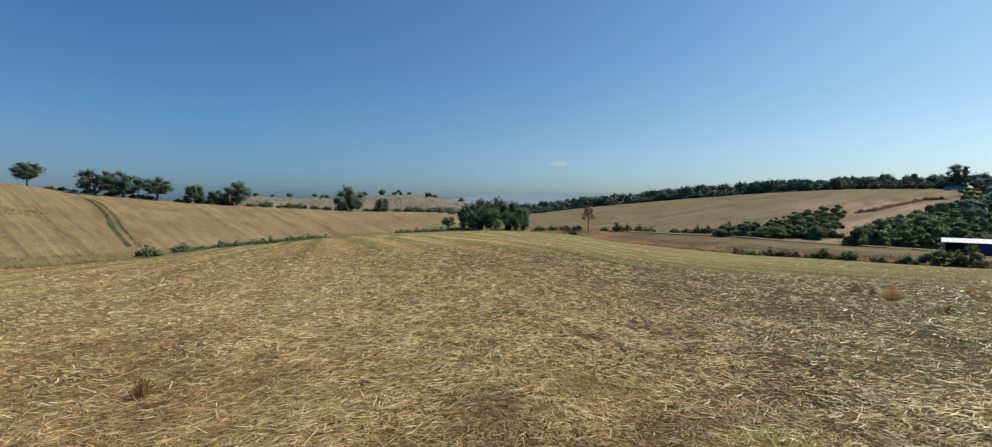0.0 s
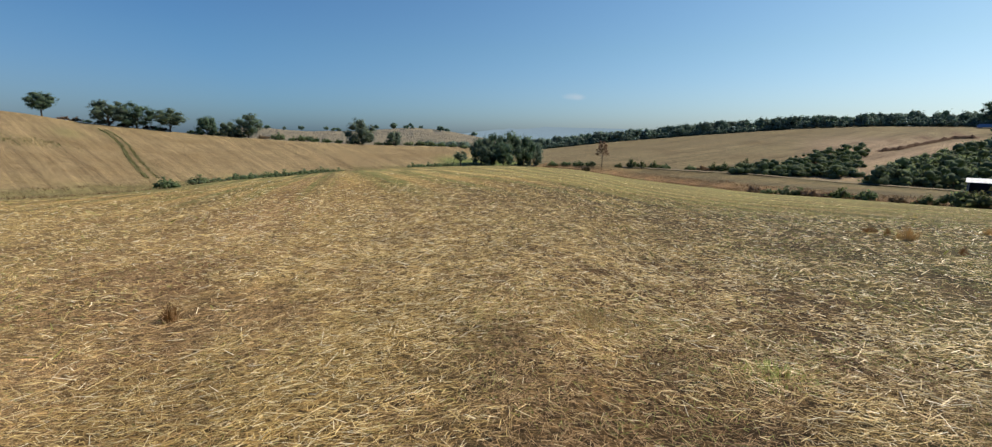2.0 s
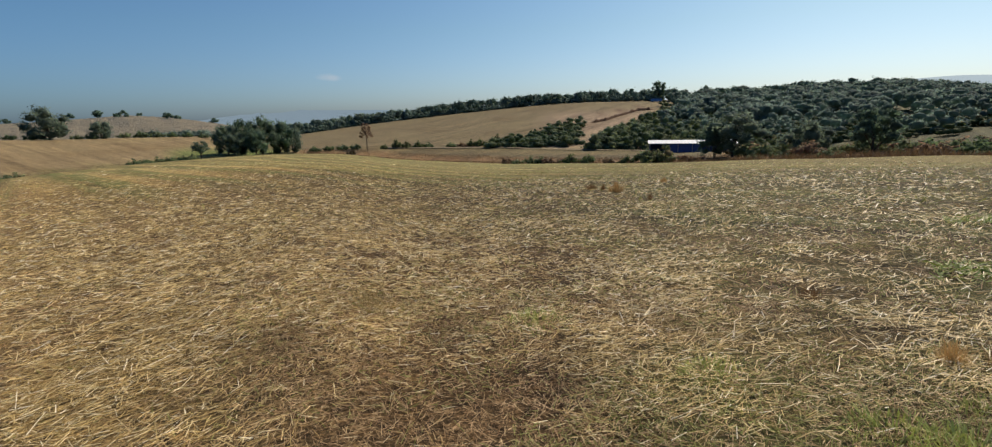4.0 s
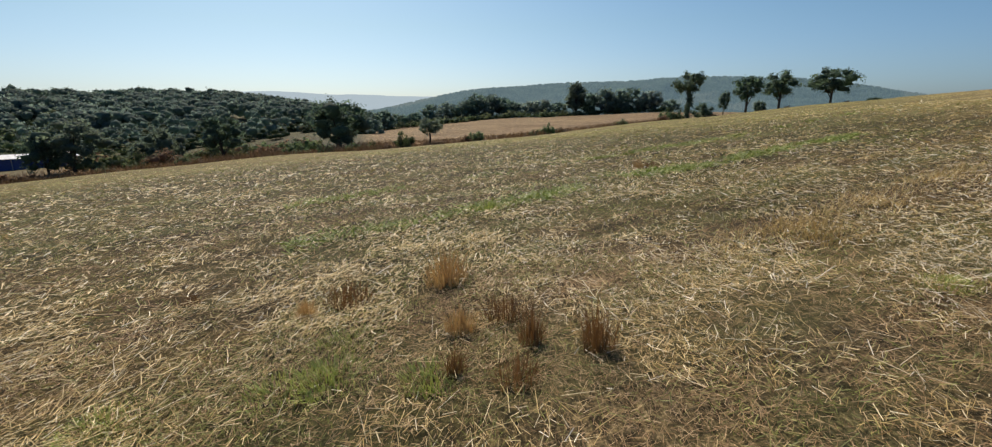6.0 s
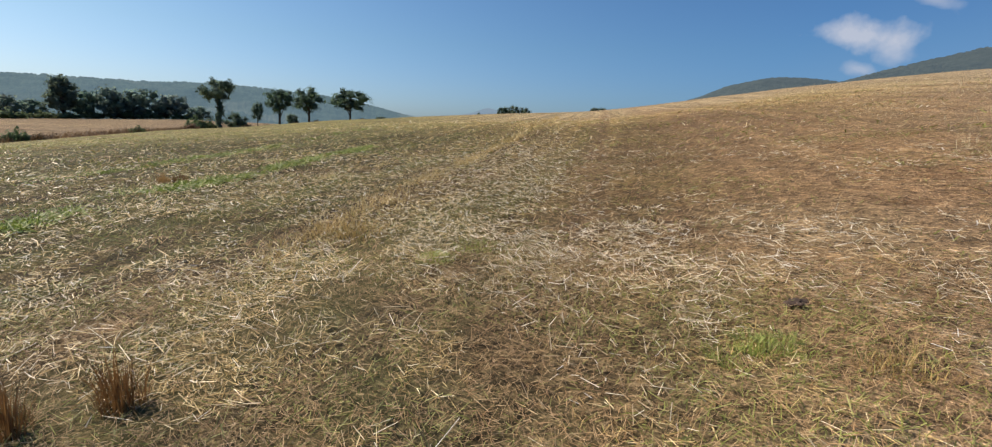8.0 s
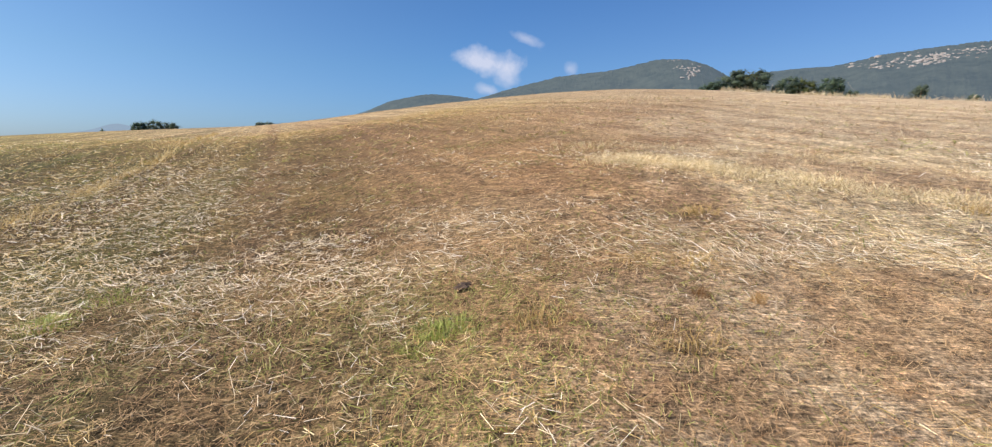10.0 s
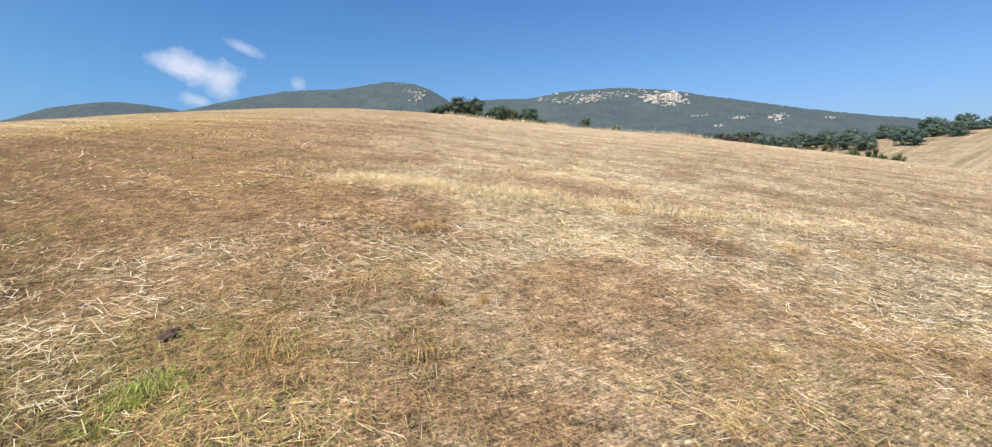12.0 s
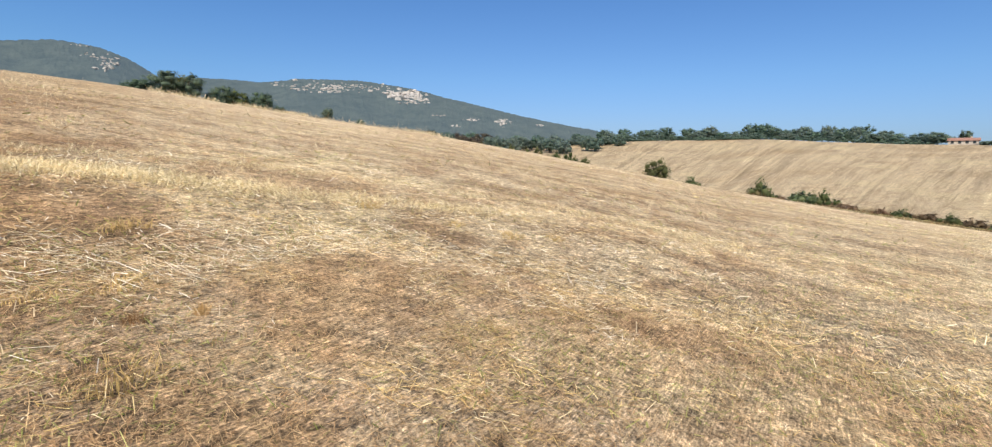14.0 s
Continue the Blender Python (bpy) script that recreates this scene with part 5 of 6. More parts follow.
cloud(177.2, 9.8, 940, 330, 4600, 1, "small white fair-weather cloud", 0.15, 0.72)
cloud(179.2, 8.3, 460, 300, 4650, 2, "faint trailing wisp of cloud", 0.2, 0.5)
cloud(181.3, 12.4, 430, 150, 4600, 3, "tiny white wisp of cloud", 0.35, 0.4)
cloud(186.3, 9.1, 200, 180, 4600, 4, "tiny white wisp of cloud", 0.1, 0.35)
cloud(176.9, 7.0, 330, 150, 4650, 6, "faint trailing wisp of cloud", 0.2, 0.45)
cloud(7.6, 4.4, 300, 90, 4600, 5, "tiny white wisp of cloud", 0.0, 0.35)


# ---- straw, stubble and weeds ----
def blades(rng, n, x, y, length, width, flat, lead=None, curl=0.25, ground_gap=0.004, bent=True):
    """Thin blades at x, y, bent in two pieces or straight. flat 0 stands, 1 lies; lead: the bearings along which they lie."""
    r, b = polar(x, y)
    z = land(r, b)
    a = rng.uniform(0, 2 * math.pi, n) if lead is None else lead
    up = np.clip((1 - flat) + rng.normal(0, 0.10, n), 0.02, 1.0)
    lie = np.sqrt(np.maximum(0, 1 - up * up))
    way = np.stack([np.sin(a) * lie, np.cos(a) * lie, up], -1)
    side = np.stack([np.cos(a), -np.sin(a), rng.uniform(-0.7, 0.7, n)], -1)
    side /= np.linalg.norm(side, axis=1)[:, None]
    p0 = np.stack([x, y, z + ground_gap + rng.uniform(0, 0.03, n) * flat], -1)
    L, Wd = length[:, None], width[:, None] * 0.5
    bend = np.stack([np.sin(a + 1.4), np.cos(a + 1.4), np.zeros(n)], -1) * (curl * rng.normal(0, 0.5, n))[:, None]
    p1 = p0 + way * L * 0.5 + np.array([0, 0, 1.0]) * (L * 0.02)
    p2 = p0 + (way + bend) * L - np.array([0, 0, 1.0]) * (L * 0.06 * flat)
    for p in (p1, p2):
        rr, bb = polar(p[:, 0], p[:, 1])
        p[:, 2] += land(rr, bb) - z
    if not bent:
        V = np.stack([p0 - side * Wd, p0 + side * Wd, p2 + side * Wd * 0.7, p2 - side * Wd * 0.7], 1)
        return V.reshape(-1, 3), np.arange(n * 4).reshape(-1, 4)
    V = np.stack([p0 - side * Wd, p0 + side * Wd, p1 + side * Wd, p1 - side * Wd, p2 + side * Wd * 0.5, p2 - side * Wd * 0.5], 1)
    i = np.arange(n)[:, None] * 6
    F = np.concatenate([i + np.array([0, 1, 2, 3]), i + np.array([3, 2, 4, 5])], 1).reshape(-1, 4)
    return V.reshape(-1, 3), F


def quad_mesh(name, V, F, material):
    me = bpy.data.meshes.new(name)
    me.vertices.add(len(V))
    me.vertices.foreach_set("co", np.asarray(V, np.float32).ravel())
    me.loops.add(F.size)
    me.loops.foreach_set("vertex_index", F.astype(np.int32).ravel())
    me.polygons.add(len(F))
    me.polygons.foreach_set("loop_start", np.arange(len(F), dtype=np.int32) * 4)
    me.update(calc_edges=True)
    me.materials.append(material)
    return me


def field_points(rng, n, r0, r1, b0=-52, b1=308, power=1.0):
    """Points over the field between two distances, denser inside for power over 1."""
    t = rng.random(n) ** power
    r = np.sqrt(r0 * r0 + t * (r1 * r1 - r0 * r0))
    b = np.radians(rng.uniform(b0, b1, n))
    return r * np.sin(b), r * np.cos(b)


def keep(x, y, mask):
    return x[mask], y[mask]


def rusty_share(x, y):
    u = home_row(x, y)
    r, b = polar(x, y)
    drift = 0.2 * between(b, 122, 158, 10) + 0.5 * between(b, 160, 198, 8) * ramp01(r, 5, 8) + 0.65 * between(b, 2, 36, 8) * (1 - ramp01(r, 6, 10)) + 0.15 * between(b, 36, 62, 6) * (1 - ramp01(r, 6, 9)) + 0.22 * between(b, 82, 125, 8) * (1 - ramp01(r, 3.4, 4.8)) + 0.6 * np.exp(-((x + 0.49 * y - 4.25) / 0.45) ** 2) * between(b, 98, 150, 6) + 0.2 * between(b, 190, 250, 8) * (1 - ramp01(r, 6, 9)) + 0.7 * np.exp(-((x + 0.49 * y - 0.28) / 0.5) ** 2) * between(b, 138, 160, 4)
    swath = 0.85 * np.exp(-((u + 3.0) / 2.6) ** 4) * ramp01(-y, -4, 2) * (1 - 0.4 * between(polar(x, y)[1], 200, 300, 8)) + 0.6 * np.exp(-((u + 3.0) / 1.6) ** 2) * ramp01(y, -2, 6)
    return clamp01(0.12 + swath + drift + 0.45 * brown_mats(x, y) + 1.2 * (value_noise(x, y, 1.1, 9) - 0.5) + 0.5 * value_noise(x, y, 0.35, 10))


def green_share(x, y):
    u = home_row(x, y)
    r, b = polar(x, y)
    line = 1.0 * (1 - 0.6 * ramp01(y, -1.6, -0.4)) * np.exp(-((x + 0.64 * y - 9.0) / 0.45) ** 2) * clamp01(2.4 * value_noise(x, y, 1.3, 18) - 0.5) * between(b, 70, 128, 6)
    patch = clamp01(3.0 * (value_noise(x, y, 1.7, 14) - 0.55)) * (0.35 + 0.65 * between(b, 20, 185, 15))
    fine = 1.0 * clamp01(1.8 * (value_noise(x, y, 0.5, 15) - 0.22)) * (0.12 + 0.88 * between(b, 20, 160, 16) - 0.4 * between(b, 120, 158, 10)) * (0.8 + 0.2 * ramp01(r, 4, 8))
    return clamp01(line + patch + fine + 0.25 * between(b, 76, 132, 8) * ramp01(r, 5, 8) * value_noise(x + 0.64 * y, 0.12 * y, 0.8, 20))


def pale_share(x, y):
    r, b = polar(x, y)
    u = home_row(x, y)
    across, along = ((x + 1.7) * 1.85 + (y + 9.75) * 2.7) / 3.27, ((y + 9.75) * 1.85 - (x + 1.7) * 2.7) / 3.27
    band = np.exp(-(across / 0.42) ** 2) * ramp01(along, -0.5, 0.4) * (1 - 0.6 * ramp01(along, 3, 5)) * (1 - ramp01(along, 6, 10)) * clamp01(0.35 + 1.3 * value_noise(x, y, 0.7, 16))
    lane = 0.5 * np.exp(-((u - 5.4) / 0.5) ** 2) * (y < -3)
    slope = 0.30 * between(b, 172, 285, 10) * ramp01(r, 10, 15)
    return clamp01(band + (slope + lane) * clamp01(0.15 + 1.6 * (value_noise(x, y, 1.6, 17) - 0.2)))


def straw_lead(b):
    """The bearing, in radians, along which most of the straw lies."""
    return np.radians(np.interp(b, [0, 20, 60, 105, 135, 160, 185, 200, 225, 260, 300, 330, 360], [60, 95, 100, 95, 100, 115, 117, 138, 150, 140, 95, 75, 60]))


def build_straw():
    """Chopped straw as the harvester strewed it, mostly lying across the swaths."""
    rng = np.random.default_rng(77)
    # thickest underfoot, thinning out evenly with distance
    rr = np.geomspace(0.15, 70, 600)
    share = np.cumsum(np.gradient(rr) * rr * np.minimum(1.0, (4.5 / rr) ** 3.0))
    count = 400000
    r = np.interp(rng.random(count) * share[-1], share, rr)
    b = np.radians(rng.uniform(0, 360, count))
    x, y = r * np.sin(b), r * np.cos(b)
    b = np.degrees(b)
    clump, out = value_noise(x, y, 0.55, 5), ramp01(r, 4, 10)
    thick = 0.20 + 0.72 * clump + out * (0.22 - 0.45 * clump) + 0.6 * (value_noise(np.where(x > 0, x + 0.55 * y, home_row(x, y)), 0 * x, 0.9, 6) - 0.5) - 0.42 * between(b, 158, 197, 6) * ramp01(r, 4, 7) + 0.02 * between(b, 160, 200, 6) * (1 - ramp01(r, 4.5, 6)) - (0.6 - 0.35 * between(b, 180, 300, 10) - 0.5 * between(b, 2, 48, 8)) * rusty_share(x, y) + 0.42 * between(b, 296, 366, 10) - 0.1 * between(b, 2, 150, 10) + 0.08 * between(b, 106, 152, 8) - 0.28 * between(b, 185, 292, 6) - 0.5 * brown_mats(x, y)
    x, y = keep(x, y, rng.random(count) < thick)
    m = len(x)
    far = np.maximum(1.0, np.hypot(x, y) / 4.8)
    lead = np.where(rng.random(m) < 0.5, rng.uniform(0, 6.283, m), straw_lead(polar(x, y)[1]) + rng.choice([0, math.pi], m) + rng.normal(0, 0.55, m))
    V, F = blades(rng, m, x, y, 0.075 * far ** 0.5 * rng.lognormal(0, 0.38, m), 0.0039 * far ** 0.9 * rng.uniform(0.5, 1.4, m), 0.90, lead, 0.12, bent=False)
    me = quad_mesh("straw", V, F, M_STRAW)
    return tagged(new("straw", me), "loose pale straw strewn over the stubble field", "straw", kind="stuff")


def build_loose_stems():
    """Longer bleached stems that stick out of the strewn straw and catch the sun, out to the field's edge."""
    rng = np.random.default_rng(78)
    rr = np.geomspace(1.8, 105, 600)
    share = np.cumsum(np.gradient(rr) * rr * np.minimum(1.0, (6.5 / rr) ** 2.6))
    count = 360000
    r = np.interp(rng.random(count) * share[-1], share, rr)
    b = np.radians(rng.uniform(0, 360, count))
    x, y = r * np.sin(b), r * np.cos(b)
    b = np.degrees(b)
    w = x + 0.49 * y
    clump = value_noise(x, y, 0.45, 25)
    drift = value_noise(x, y, 2.4, 26)
    thick = 0.12 + 0.75 * clump * (0.35 + drift) + 0.25 * between(b, 318, 420, 10) * ramp01(r, 5, 9) + 0.3 * between(b, 300, 358, 10) * ramp01(r, 6, 10) + 0.22 * between(b, 60, 152, 8) * ramp01(r, 6, 10) - 0.4 * brown_mats(x, y)
    thick = thick + 0.35 * between(b, 118, 156, 6) * np.exp(-((w - 2.2) / 1.3) ** 4)
    thick = np.where(r < 5, thick * ramp01(r, 3, 5), thick) + (0.68 * between(b, 88, 168, 10) + 0.38 * between(b, 160, 186, 8) + 0.25 * between(b, -25, 92, 10) - 0.06 * between(b, 16, 52, 8) + 0.3 * between(b, 42, 92, 8) + 0.45 * between(b, 182, 262, 8) + 0.2 * between(b, 176, 212, 8)) * (1 - ramp01(r, 5, 8)) * clump + 0.22 * between(b, -24, 22, 10) * ramp01(r, 4, 6) * (1 - ramp01(r, 12, 18)) + 0.3 * between(b, 105, 152, 8) * ramp01(r, 7, 9) * (1 - ramp01(r, 18, 30))
    thick = thick - (0.32 - 0.15 * between(b, 300, 420, 15)) * rusty_share(x, y) - 0.3 * between(b, 175, 300, 10) * ramp01(r, 9, 18) - 0.12 * between(b, 205, 300, 10)
    reach = 1 + 0.9 * between(b, 120, 290, 10)
    ok = rng.random(count) < thick * (1 - ramp01(r, 20 * reach, 36 * reach))
    x, y = keep(x, y, ok)
    r, b = polar(x, y)
    m = len(x)
    lead = np.where(rng.random(m) < 0.45, rng.uniform(0, 6.283, m), straw_lead(b) + rng.choice([0, math.pi], m) + rng.normal(0, 0.55, m))
    near = 1 + 0.45 * (1 - ramp01(r, 4, 7))
    V, F = blades(rng, m, x, y, near * (0.055 + 0.0032 * r) * rng.lognormal(0, 0.4, m), np.maximum(0.0040, 0.00105 * r) * rng.uniform(0.6, 1.4, m), 0.78, lead, 0.1, 0.018, bent=False)
    silver = (between(b, 92, 262, 8) - 0.6 * between(b, 80, 138, 10)) * (1 - ramp01(r, 12, 26)) > rng.random(m)
    V = V.reshape(-1, 4, 3)
    for pick, material, label in ((~silver, M_BLEACHED, "bleached straw stems sticking out of the stubble"), (silver, M_SILVER, "silvery weathered straw stems on the stubble")):
        v = V[pick].reshape(-1, 3)
        tagged(new("loose_stems", quad_mesh("loose_stems", v, np.arange(len(v)).reshape(-1, 4), material)), label, "straw", kind="stuff")


def build_cover(name, label, material, seed, bands, thick, flat, curl=0.5, b0=-52, b1=308):
    rng = np.random.default_rng(seed)
    V, F, n = [], [], 0
    for count, r0, r1, size, wide in bands:
        x, y = field_points(rng, count, r0, r1, b0, b1, power=1.1)
        x, y = keep(x, y, rng.random(count) < thick(x, y))
        m = len(x)
        v, f = blades(rng, m, x, y, size * rng.lognormal(0, 0.4, m), wide * rng.uniform(0.6, 1.3, m), flat, None, curl, bent=False)
        V.append(v)
        F.append(f + n)
        n += len(v)
    me = quad_mesh(name, np.concatenate(V), np.concatenate(F), material)
    return tagged(new(name, me), label, "grass", kind="stuff")


build_straw()
build_loose_stems()
build_cover("dry_grass", "flattened rust-brown dry grass between the straw", M_DRYGRASS, 31,
            ((165000, 0.15, 5.5, 0.06, 0.0028), (85000, 5.5, 14, 0.075, 0.007), (45000, 14, 40, 0.13, 0.018)), rusty_share, 0.70, 0.9)
build_cover("green_weeds", "low green weeds sprouting through the straw", M_GREEN, 33,
            ((125000, 0.15, 5.5, 0.045, 0.005), (100000, 5.5, 15, 0.06, 0.009), (50000, 15, 45, 0.12, 0.028)), green_share, 0.55, 0.9)
build_cover("green_strip", "thin lines of bright green weeds across the stubble", M_FRESH, 34, ((240000, 6.5, 24, 0.10, 0.022), (60000, 24, 45, 0.14, 0.05)),
            lambda x, y: (1.1 * (1 - 0.6 * ramp01(y, -1.6, -0.4)) * np.exp(-((x + 0.64 * y - 9.0) / 0.42) ** 2) + 0.3 * np.exp(-((x + 0.68 * y - 14.2) / 0.5) ** 2)) * clamp01(3.2 * value_noise(x, y, 1.5, 19) - 1.15), 0.5, 0.9, 68, 130)
build_cover("pale_stubble", "standing pale stubble on the slope", M_STUBBLE, 35,
            ((90000, 5, 16, 0.095, 0.004), (110000, 16, 36, 0.13, 0.009), (50000, 36, 80, 0.18, 0.025)), pale_share, 0.22, 0.4)
build_cover("stubble_patch", "strip of pale yellow uncut stubble on the slope", M_YELLOW, 36, ((190000, 7.2, 12.5, 0.095, 0.005),), pale_share, 0.35, 0.5, 184, 264)
build_cover("stubble_row", "straggling row of golden uncut stems between two swaths", M_GOLD, 38, ((60000, 5.5, 22, 0.13, 0.007), (60000, 22, 60, 0.2, 0.025)),
            lambda x, y: np.exp(-((x + 0.49 * y - 4.0 + 0.045 * (y + 4)) / 0.3) ** 2) * clamp01(2.4 * value_noise(x, y, 1.3, 27) - 0.5), 0.3, 0.5, 115, 152)


build_cover("crest_grass", "tall pale grass along the brow of the slope", M_STUBBLE, 37, ((46000, 80, 128, 0.55, 0.05),),
            lambda x, y: ramp01(np.hypot(x, y) - on_ring(EDGE_FAR, polar(x, y)[1]), -7, -2) * ramp01(on_ring(EDGE_FAR, polar(x, y)[1]) - np.hypot(x, y), -1, 0)
            * clamp01(2.0 * value_noise(x, y, 3.0, 23) - 0.6), 0.2, 0.5, 202, 232)


def build_margin():
    """The rough rust-coloured grass along the margins and ditch."""
    rng = np.random.default_rng(41)
    V, F, n = [], [], 0
    for b0, b1, count in ((4, 112, 46000), (262, 356, 16000)):
        b = rng.uniform(b0, b1, count)
        d = on_ring(EDGE_FAR, b)
        f = np.minimum(on_ring(FOOT_FAR, b), d + 16)
        r = d - 0.3 + (f - d + 0.6) * rng.random(count) ** 1.7
        x, y = r * np.sin(np.radians(b)), r * np.cos(np.radians(b))
        ok = rng.random(count) < 0.25 + 0.9 * value_noise(x, y, 4.0, 42)
        x, y = keep(x, y, ok)
        m = len(x)
        high = ((0.5 + 0.35 * between(b[ok], 54, 82, 4)) if b0 < 100 else 0.28) * (0.5 + value_noise(x, y, 6.0, 43))
        v, q = blades(rng, m, x, y, high * rng.lognormal(0, 0.25, m), 0.05 * rng.uniform(0.6, 1.4, m), 0.12, None, 0.4, bent=False)
        V.append(v)
        F.append(q + n)
        n += len(v)
    me = quad_mesh("margin_grass", np.concatenate(V), np.concatenate(F), M_REDGRASS)
    return tagged(new("margin_grass", me), "tall rust-coloured dry grass along the field margin", "grass", kind="stuff")


build_margin()


def build_wheel_tracks():
    """Weeds in a pair of old wheel tracks up the opposite slope."""
    rng = np.random.default_rng(44)
    n = 9000
    t, side = rng.random(n), rng.choice([-0.8, 0.8], n, p=[0.75, 0.25]) + rng.normal(0, 0.17, n)
    x, y = -136.6 + 75.8 * t + 0.72 * side + 1.6 * np.sin(t * 5), 163.4 - 79.0 * t + 0.69 * side
    # a stray patch of weeds higher up the same slope
    stray = rng.random(n) < 0.16
    x, y = np.where(stray, -108 + 5.5 * rng.normal(size=n), x), np.where(stray, 108 + 4.0 * rng.normal(size=n), y)
    x, y = keep(x, y, rng.random(n) < 0.25 + 0.9 * value_noise(x, y, 5.0, 45))
    m = len(x)
    V, F = blades(rng, m, x, y, 0.34 * rng.lognormal(0, 0.3, m), 0.08 * rng.uniform(0.6, 1.4, m), 0.35, None, 0.5, bent=False)
    return tagged(new("track_weeds", quad_mesh("track_weeds", V, F, M_TRACK)), "green weeds growing in old wheel tracks", "grass", kind="stuff")


build_wheel_tracks()


def make_tuft(seed, high, wide, n, material, stem=0.0019, loose=0.2, splay=0.32):
    """One clump of uncut stems on a root of its own."""
    rng = np.random.default_rng(seed)
    a, q = rng.uniform(0, 6.283, n), wide * 0.5 * np.sqrt(rng.random(n))
    px, py = q * np.cos(a), q * np.sin(a)
    lean = splay * q / (wide * 0.5) + rng.normal(0, loose, n)
    L = high * (0.3 + 0.9 * rng.beta(1.6, 1.8, n)) * (1.1 - 0.5 * q / (wide * 0.5))
    wd = stem * rng.uniform(0.7, 1.5, n)
    side = np.stack([-np.sin(a + rng.normal(0, 1, n)), np.cos(a), np.zeros(n)], -1) * wd[:, None]
    p0 = np.stack([px, py, np.full(n, -0.02)], -1)
    way = np.stack([np.cos(a) * lean, np.sin(a) * lean, np.ones(n)], -1)
    p1 = p0 + way * L[:, None] * 0.55
    p2 = p0 + (way + np.stack([np.cos(a) * lean, np.sin(a) * lean, np.zeros(n)], -1) * 0.6) * L[:, None]
    V = np.stack([p0 - side, p0 + side, p1 + side, p1 - side, p2 + side * 0.4, p2 - side * 0.4], 1).reshape(-1, 3)
    i = np.arange(n)[:, None] * 6
    F = np.concatenate([i + np.array([0, 1, 2, 3]), i + np.array([3, 2, 4, 5])], 1).reshape(-1, 4)
    # the stems spring from one root below the ground
    root = len(V)
    V = np.concatenate([V, [[0, 0, -0.08], [0.01, 0, -0.08]]])
    F = np.concatenate([F, np.stack([i[:, 0] + 1, i[:, 0], np.full(n, root), np.full(n, root + 1)], 1)])
    return new("grass_tuft", quad_mesh("grass_tuft", V, F, material))


TUFTS = [make_tuft(3, 0.34, 0.34, 340, M_TUFT, 0.0024, 0.16, 0.16), make_tuft(4, 0.27, 0.44, 260, M_TUFT, 0.0024, 0.2, 0.22), make_tuft(5, 0.37, 0.24, 200, M_TUFT, 0.0024, 0.15, 0.10)]
PALE_TUFTS = [make_tuft(6, 0.14, 0.6, 190, M_GOLD, 0.0024, 0.5), make_tuft(7, 0.11, 0.5, 160, M_GOLD, 0.0024, 0.5)]
GREEN_TUFTS = [make_tuft(8, 0.11, 0.5, 480, M_FRESH, 0.0034, 0.35), make_tuft(9, 0.08, 0.6, 440, M_FRESH, 0.0034, 0.35)]
SET = set()


def tuft(store, k, bearing, far, size, label, group):
    m = Matrix.Translation(spot(bearing, far)) @ Matrix.Rotation(bearing * 1.7 + far, 4, "Z")
    ob = store[k % len(store)]
    if ob.name in SET:
        ob = copy_thing(ob, m)
    else:
        SET.add(ob.name)
        ob.matrix_basis = m
    ob.scale = (size, size, size)
    return tagged(ob, label, "grass", group)


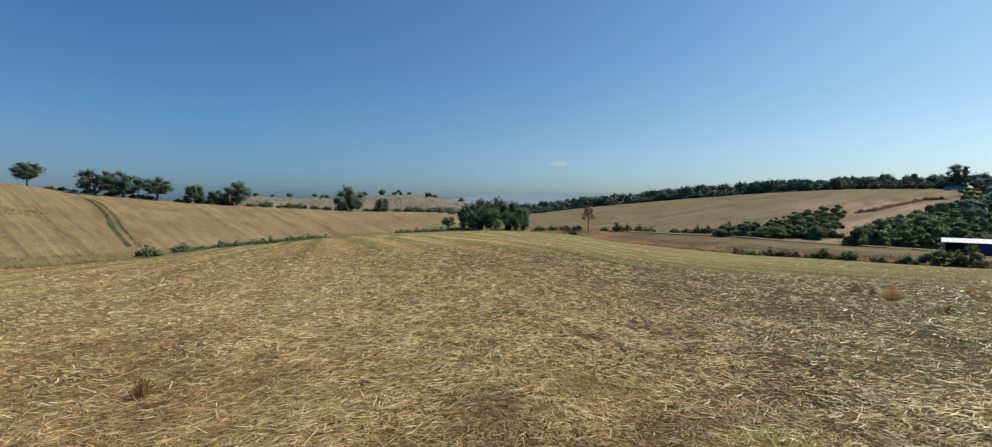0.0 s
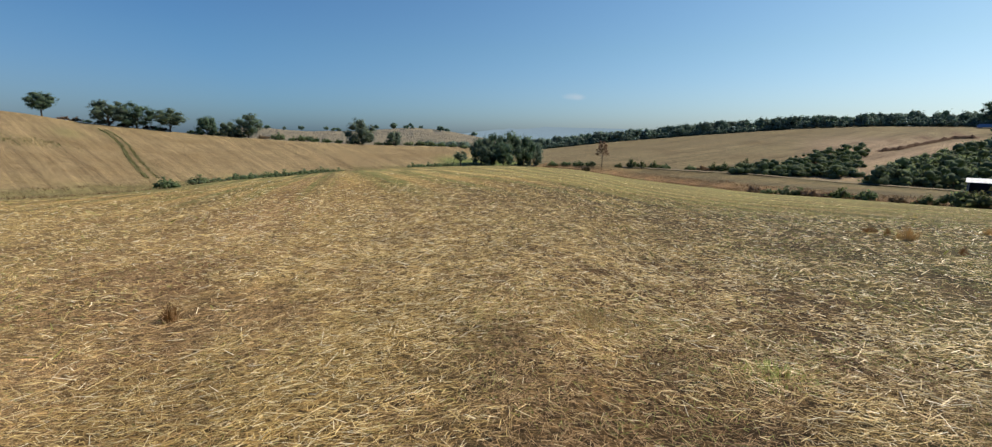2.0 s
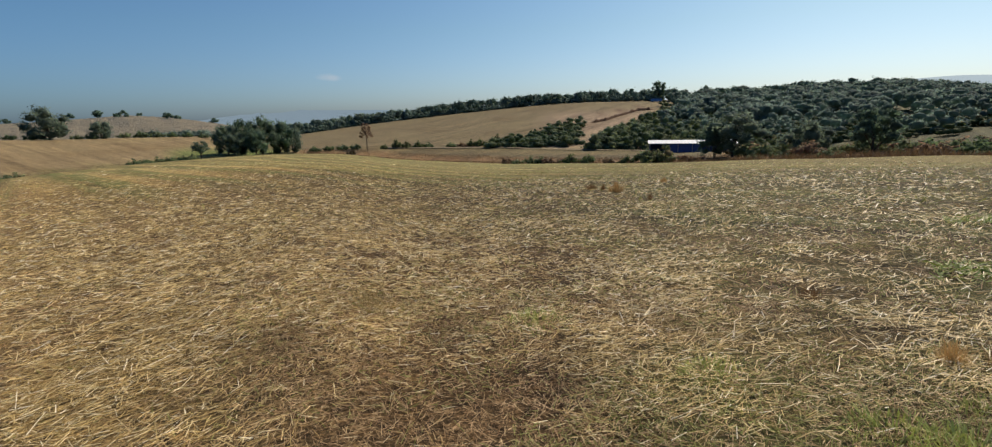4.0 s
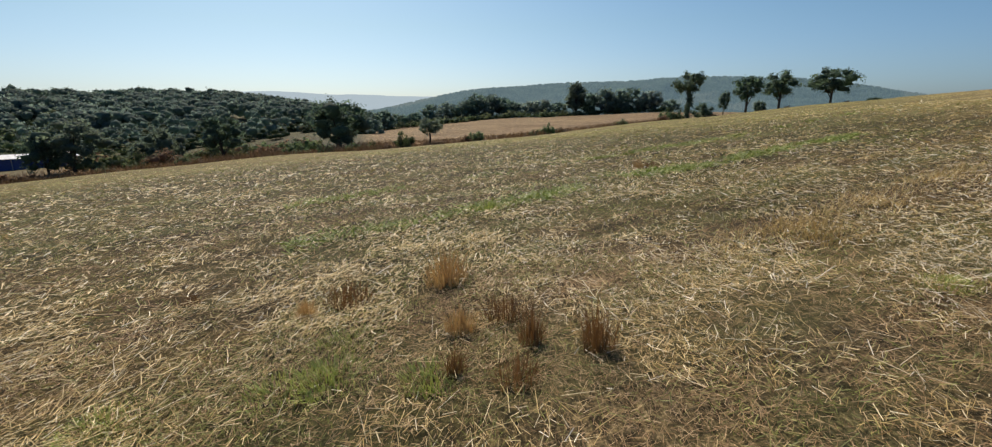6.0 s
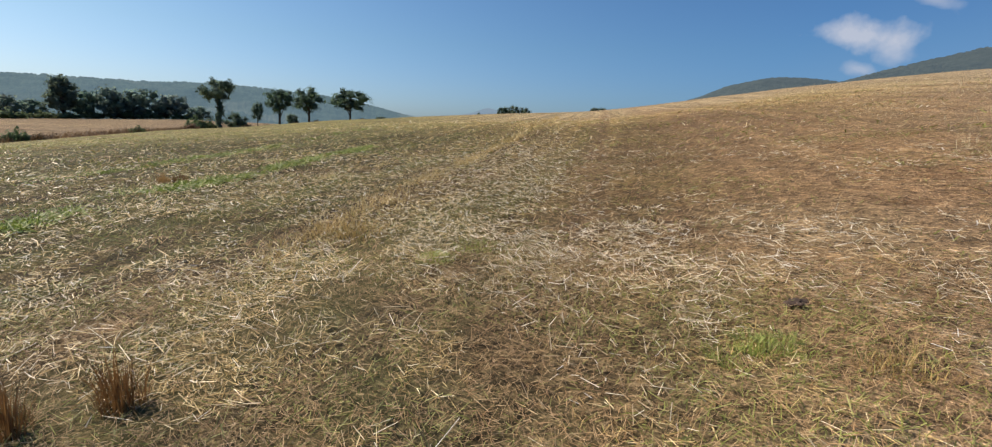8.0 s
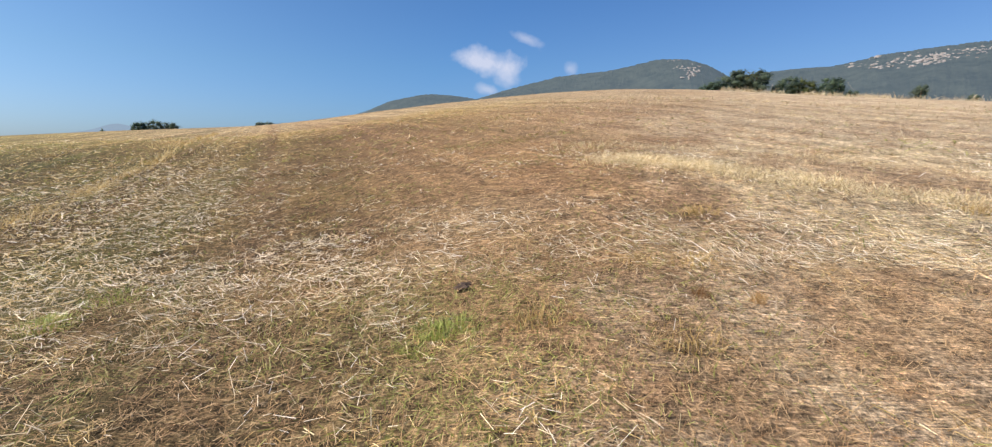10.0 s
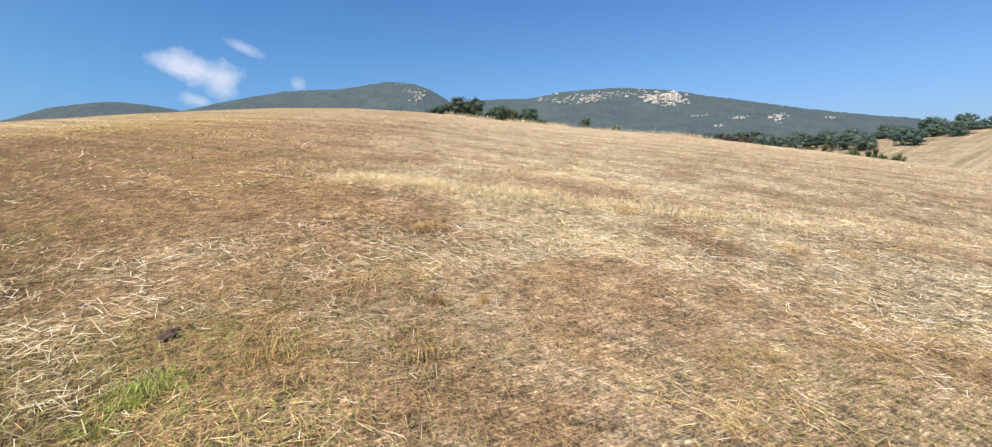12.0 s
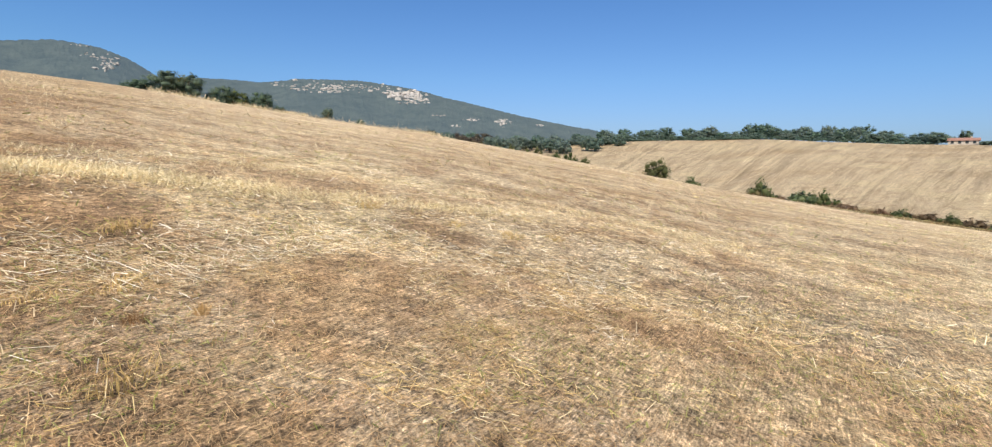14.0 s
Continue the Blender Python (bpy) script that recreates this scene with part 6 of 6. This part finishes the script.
for k, (b, far, size) in enumerate(((85.6, 4.85, 1.3), (74.3, 4.68, 1.0), (103.8, 3.25, 1.0), (87.2, 3.62, 0.75), (92.8, 3.85, 0.85), (95.9, 3.36, 0.85), (69.6, 4.55, 0.6), (94.0, 2.85, 0.7),
                                    (86.4, 3.0, 0.6), (39.1, 18.1, 1.5), (36.3, 19.6, 1.1), (37.6, 19.0, 0.8), (44.2, 22.3, 0.9),
                                    (58.7, 5.85, 0.5), (324.3, 6.1, 0.7), (206.2, 4.0, 0.3), (200.8, 3.9, 0.35), (42.8, 15.5, 0.7), (107.8, 13.5, 0.8), (109.2, 13.6, 0.9))):
    tuft(TUFTS, k, b, far, size, "rust-brown clump of uncut dry stems in straw", "brown stem clumps")
for k, (b, far, size) in enumerate(((183.6, 3.4, 0.8), (181.6, 3.3, 0.7), (200.4, 6.5, 0.9), (193.1, 4.5, 0.7), (199.4, 4.6, 0.8), (198.9, 6.3, 0.8), (199.0, 3.2, 0.8),
                                    (122.8, 6.7, 1.3), (125.4, 6.7, 1.7), (127.6, 6.6, 1.4), (126.3, 6.3, 1.2), (130.5, 8.5, 1.0), (9.6, 4.9, 1.0), (10.6, 4.8, 0.8), (222.0, 8.6, 1.0), (232.0, 8.0, 0.9), (238.5, 7.8, 0.9), (243.6, 8.2, 1.0))):
    tuft(PALE_TUFTS, k, b, far, size, "pale golden clump of dry grass in straw", "pale grass clumps")
for k, (b, far, size) in enumerate(((71.8, 3.2, 1.05), (50.7, 3.55, 0.9), (83.5, 2.95, 0.9), (67.5, 3.2, 1.0), (90.9, 9.0, 1.3), (29.8, 4.4, 1.1), (173.8, 3.35, 0.7), (169.0, 3.15, 0.6),
                                    (171.1, 3.3, 0.7), (140.1, 5.55, 1.0), (135.1, 5.1, 0.9), (74.2, 3.7, 1.0))):
    tuft(GREEN_TUFTS, k, b, far, size, "small green clump of weeds in straw", "green weed clumps")


def make_clod():
    """A dark lump of earth and matted stems."""
    bm = bmesh.new()
    bmesh.ops.create_icosphere(bm, subdivisions=3, radius=0.07)
    for v in bm.verts:
        v.co *= 1 + 0.8 * noise.noise(v.co * 18) + 0.35 * noise.noise(v.co * 50)
        v.co.z *= 0.6
    me = bpy.data.meshes.new("earth_clod")
    bm.to_mesh(me)
    bm.free()
    me.materials.append(plain_material("dark_earth", (0.075, 0.052, 0.04), 0.95, 0.5, 30.0))
    return tagged(new("earth_clod", me), "dark clod of earth lying in the straw", "clod")


clod = make_clod()
clod.matrix_basis = Matrix.Translation(spot(173.9, 3.95, 0.02)) @ Matrix.Diagonal((0.95, 0.75, 0.68, 1))
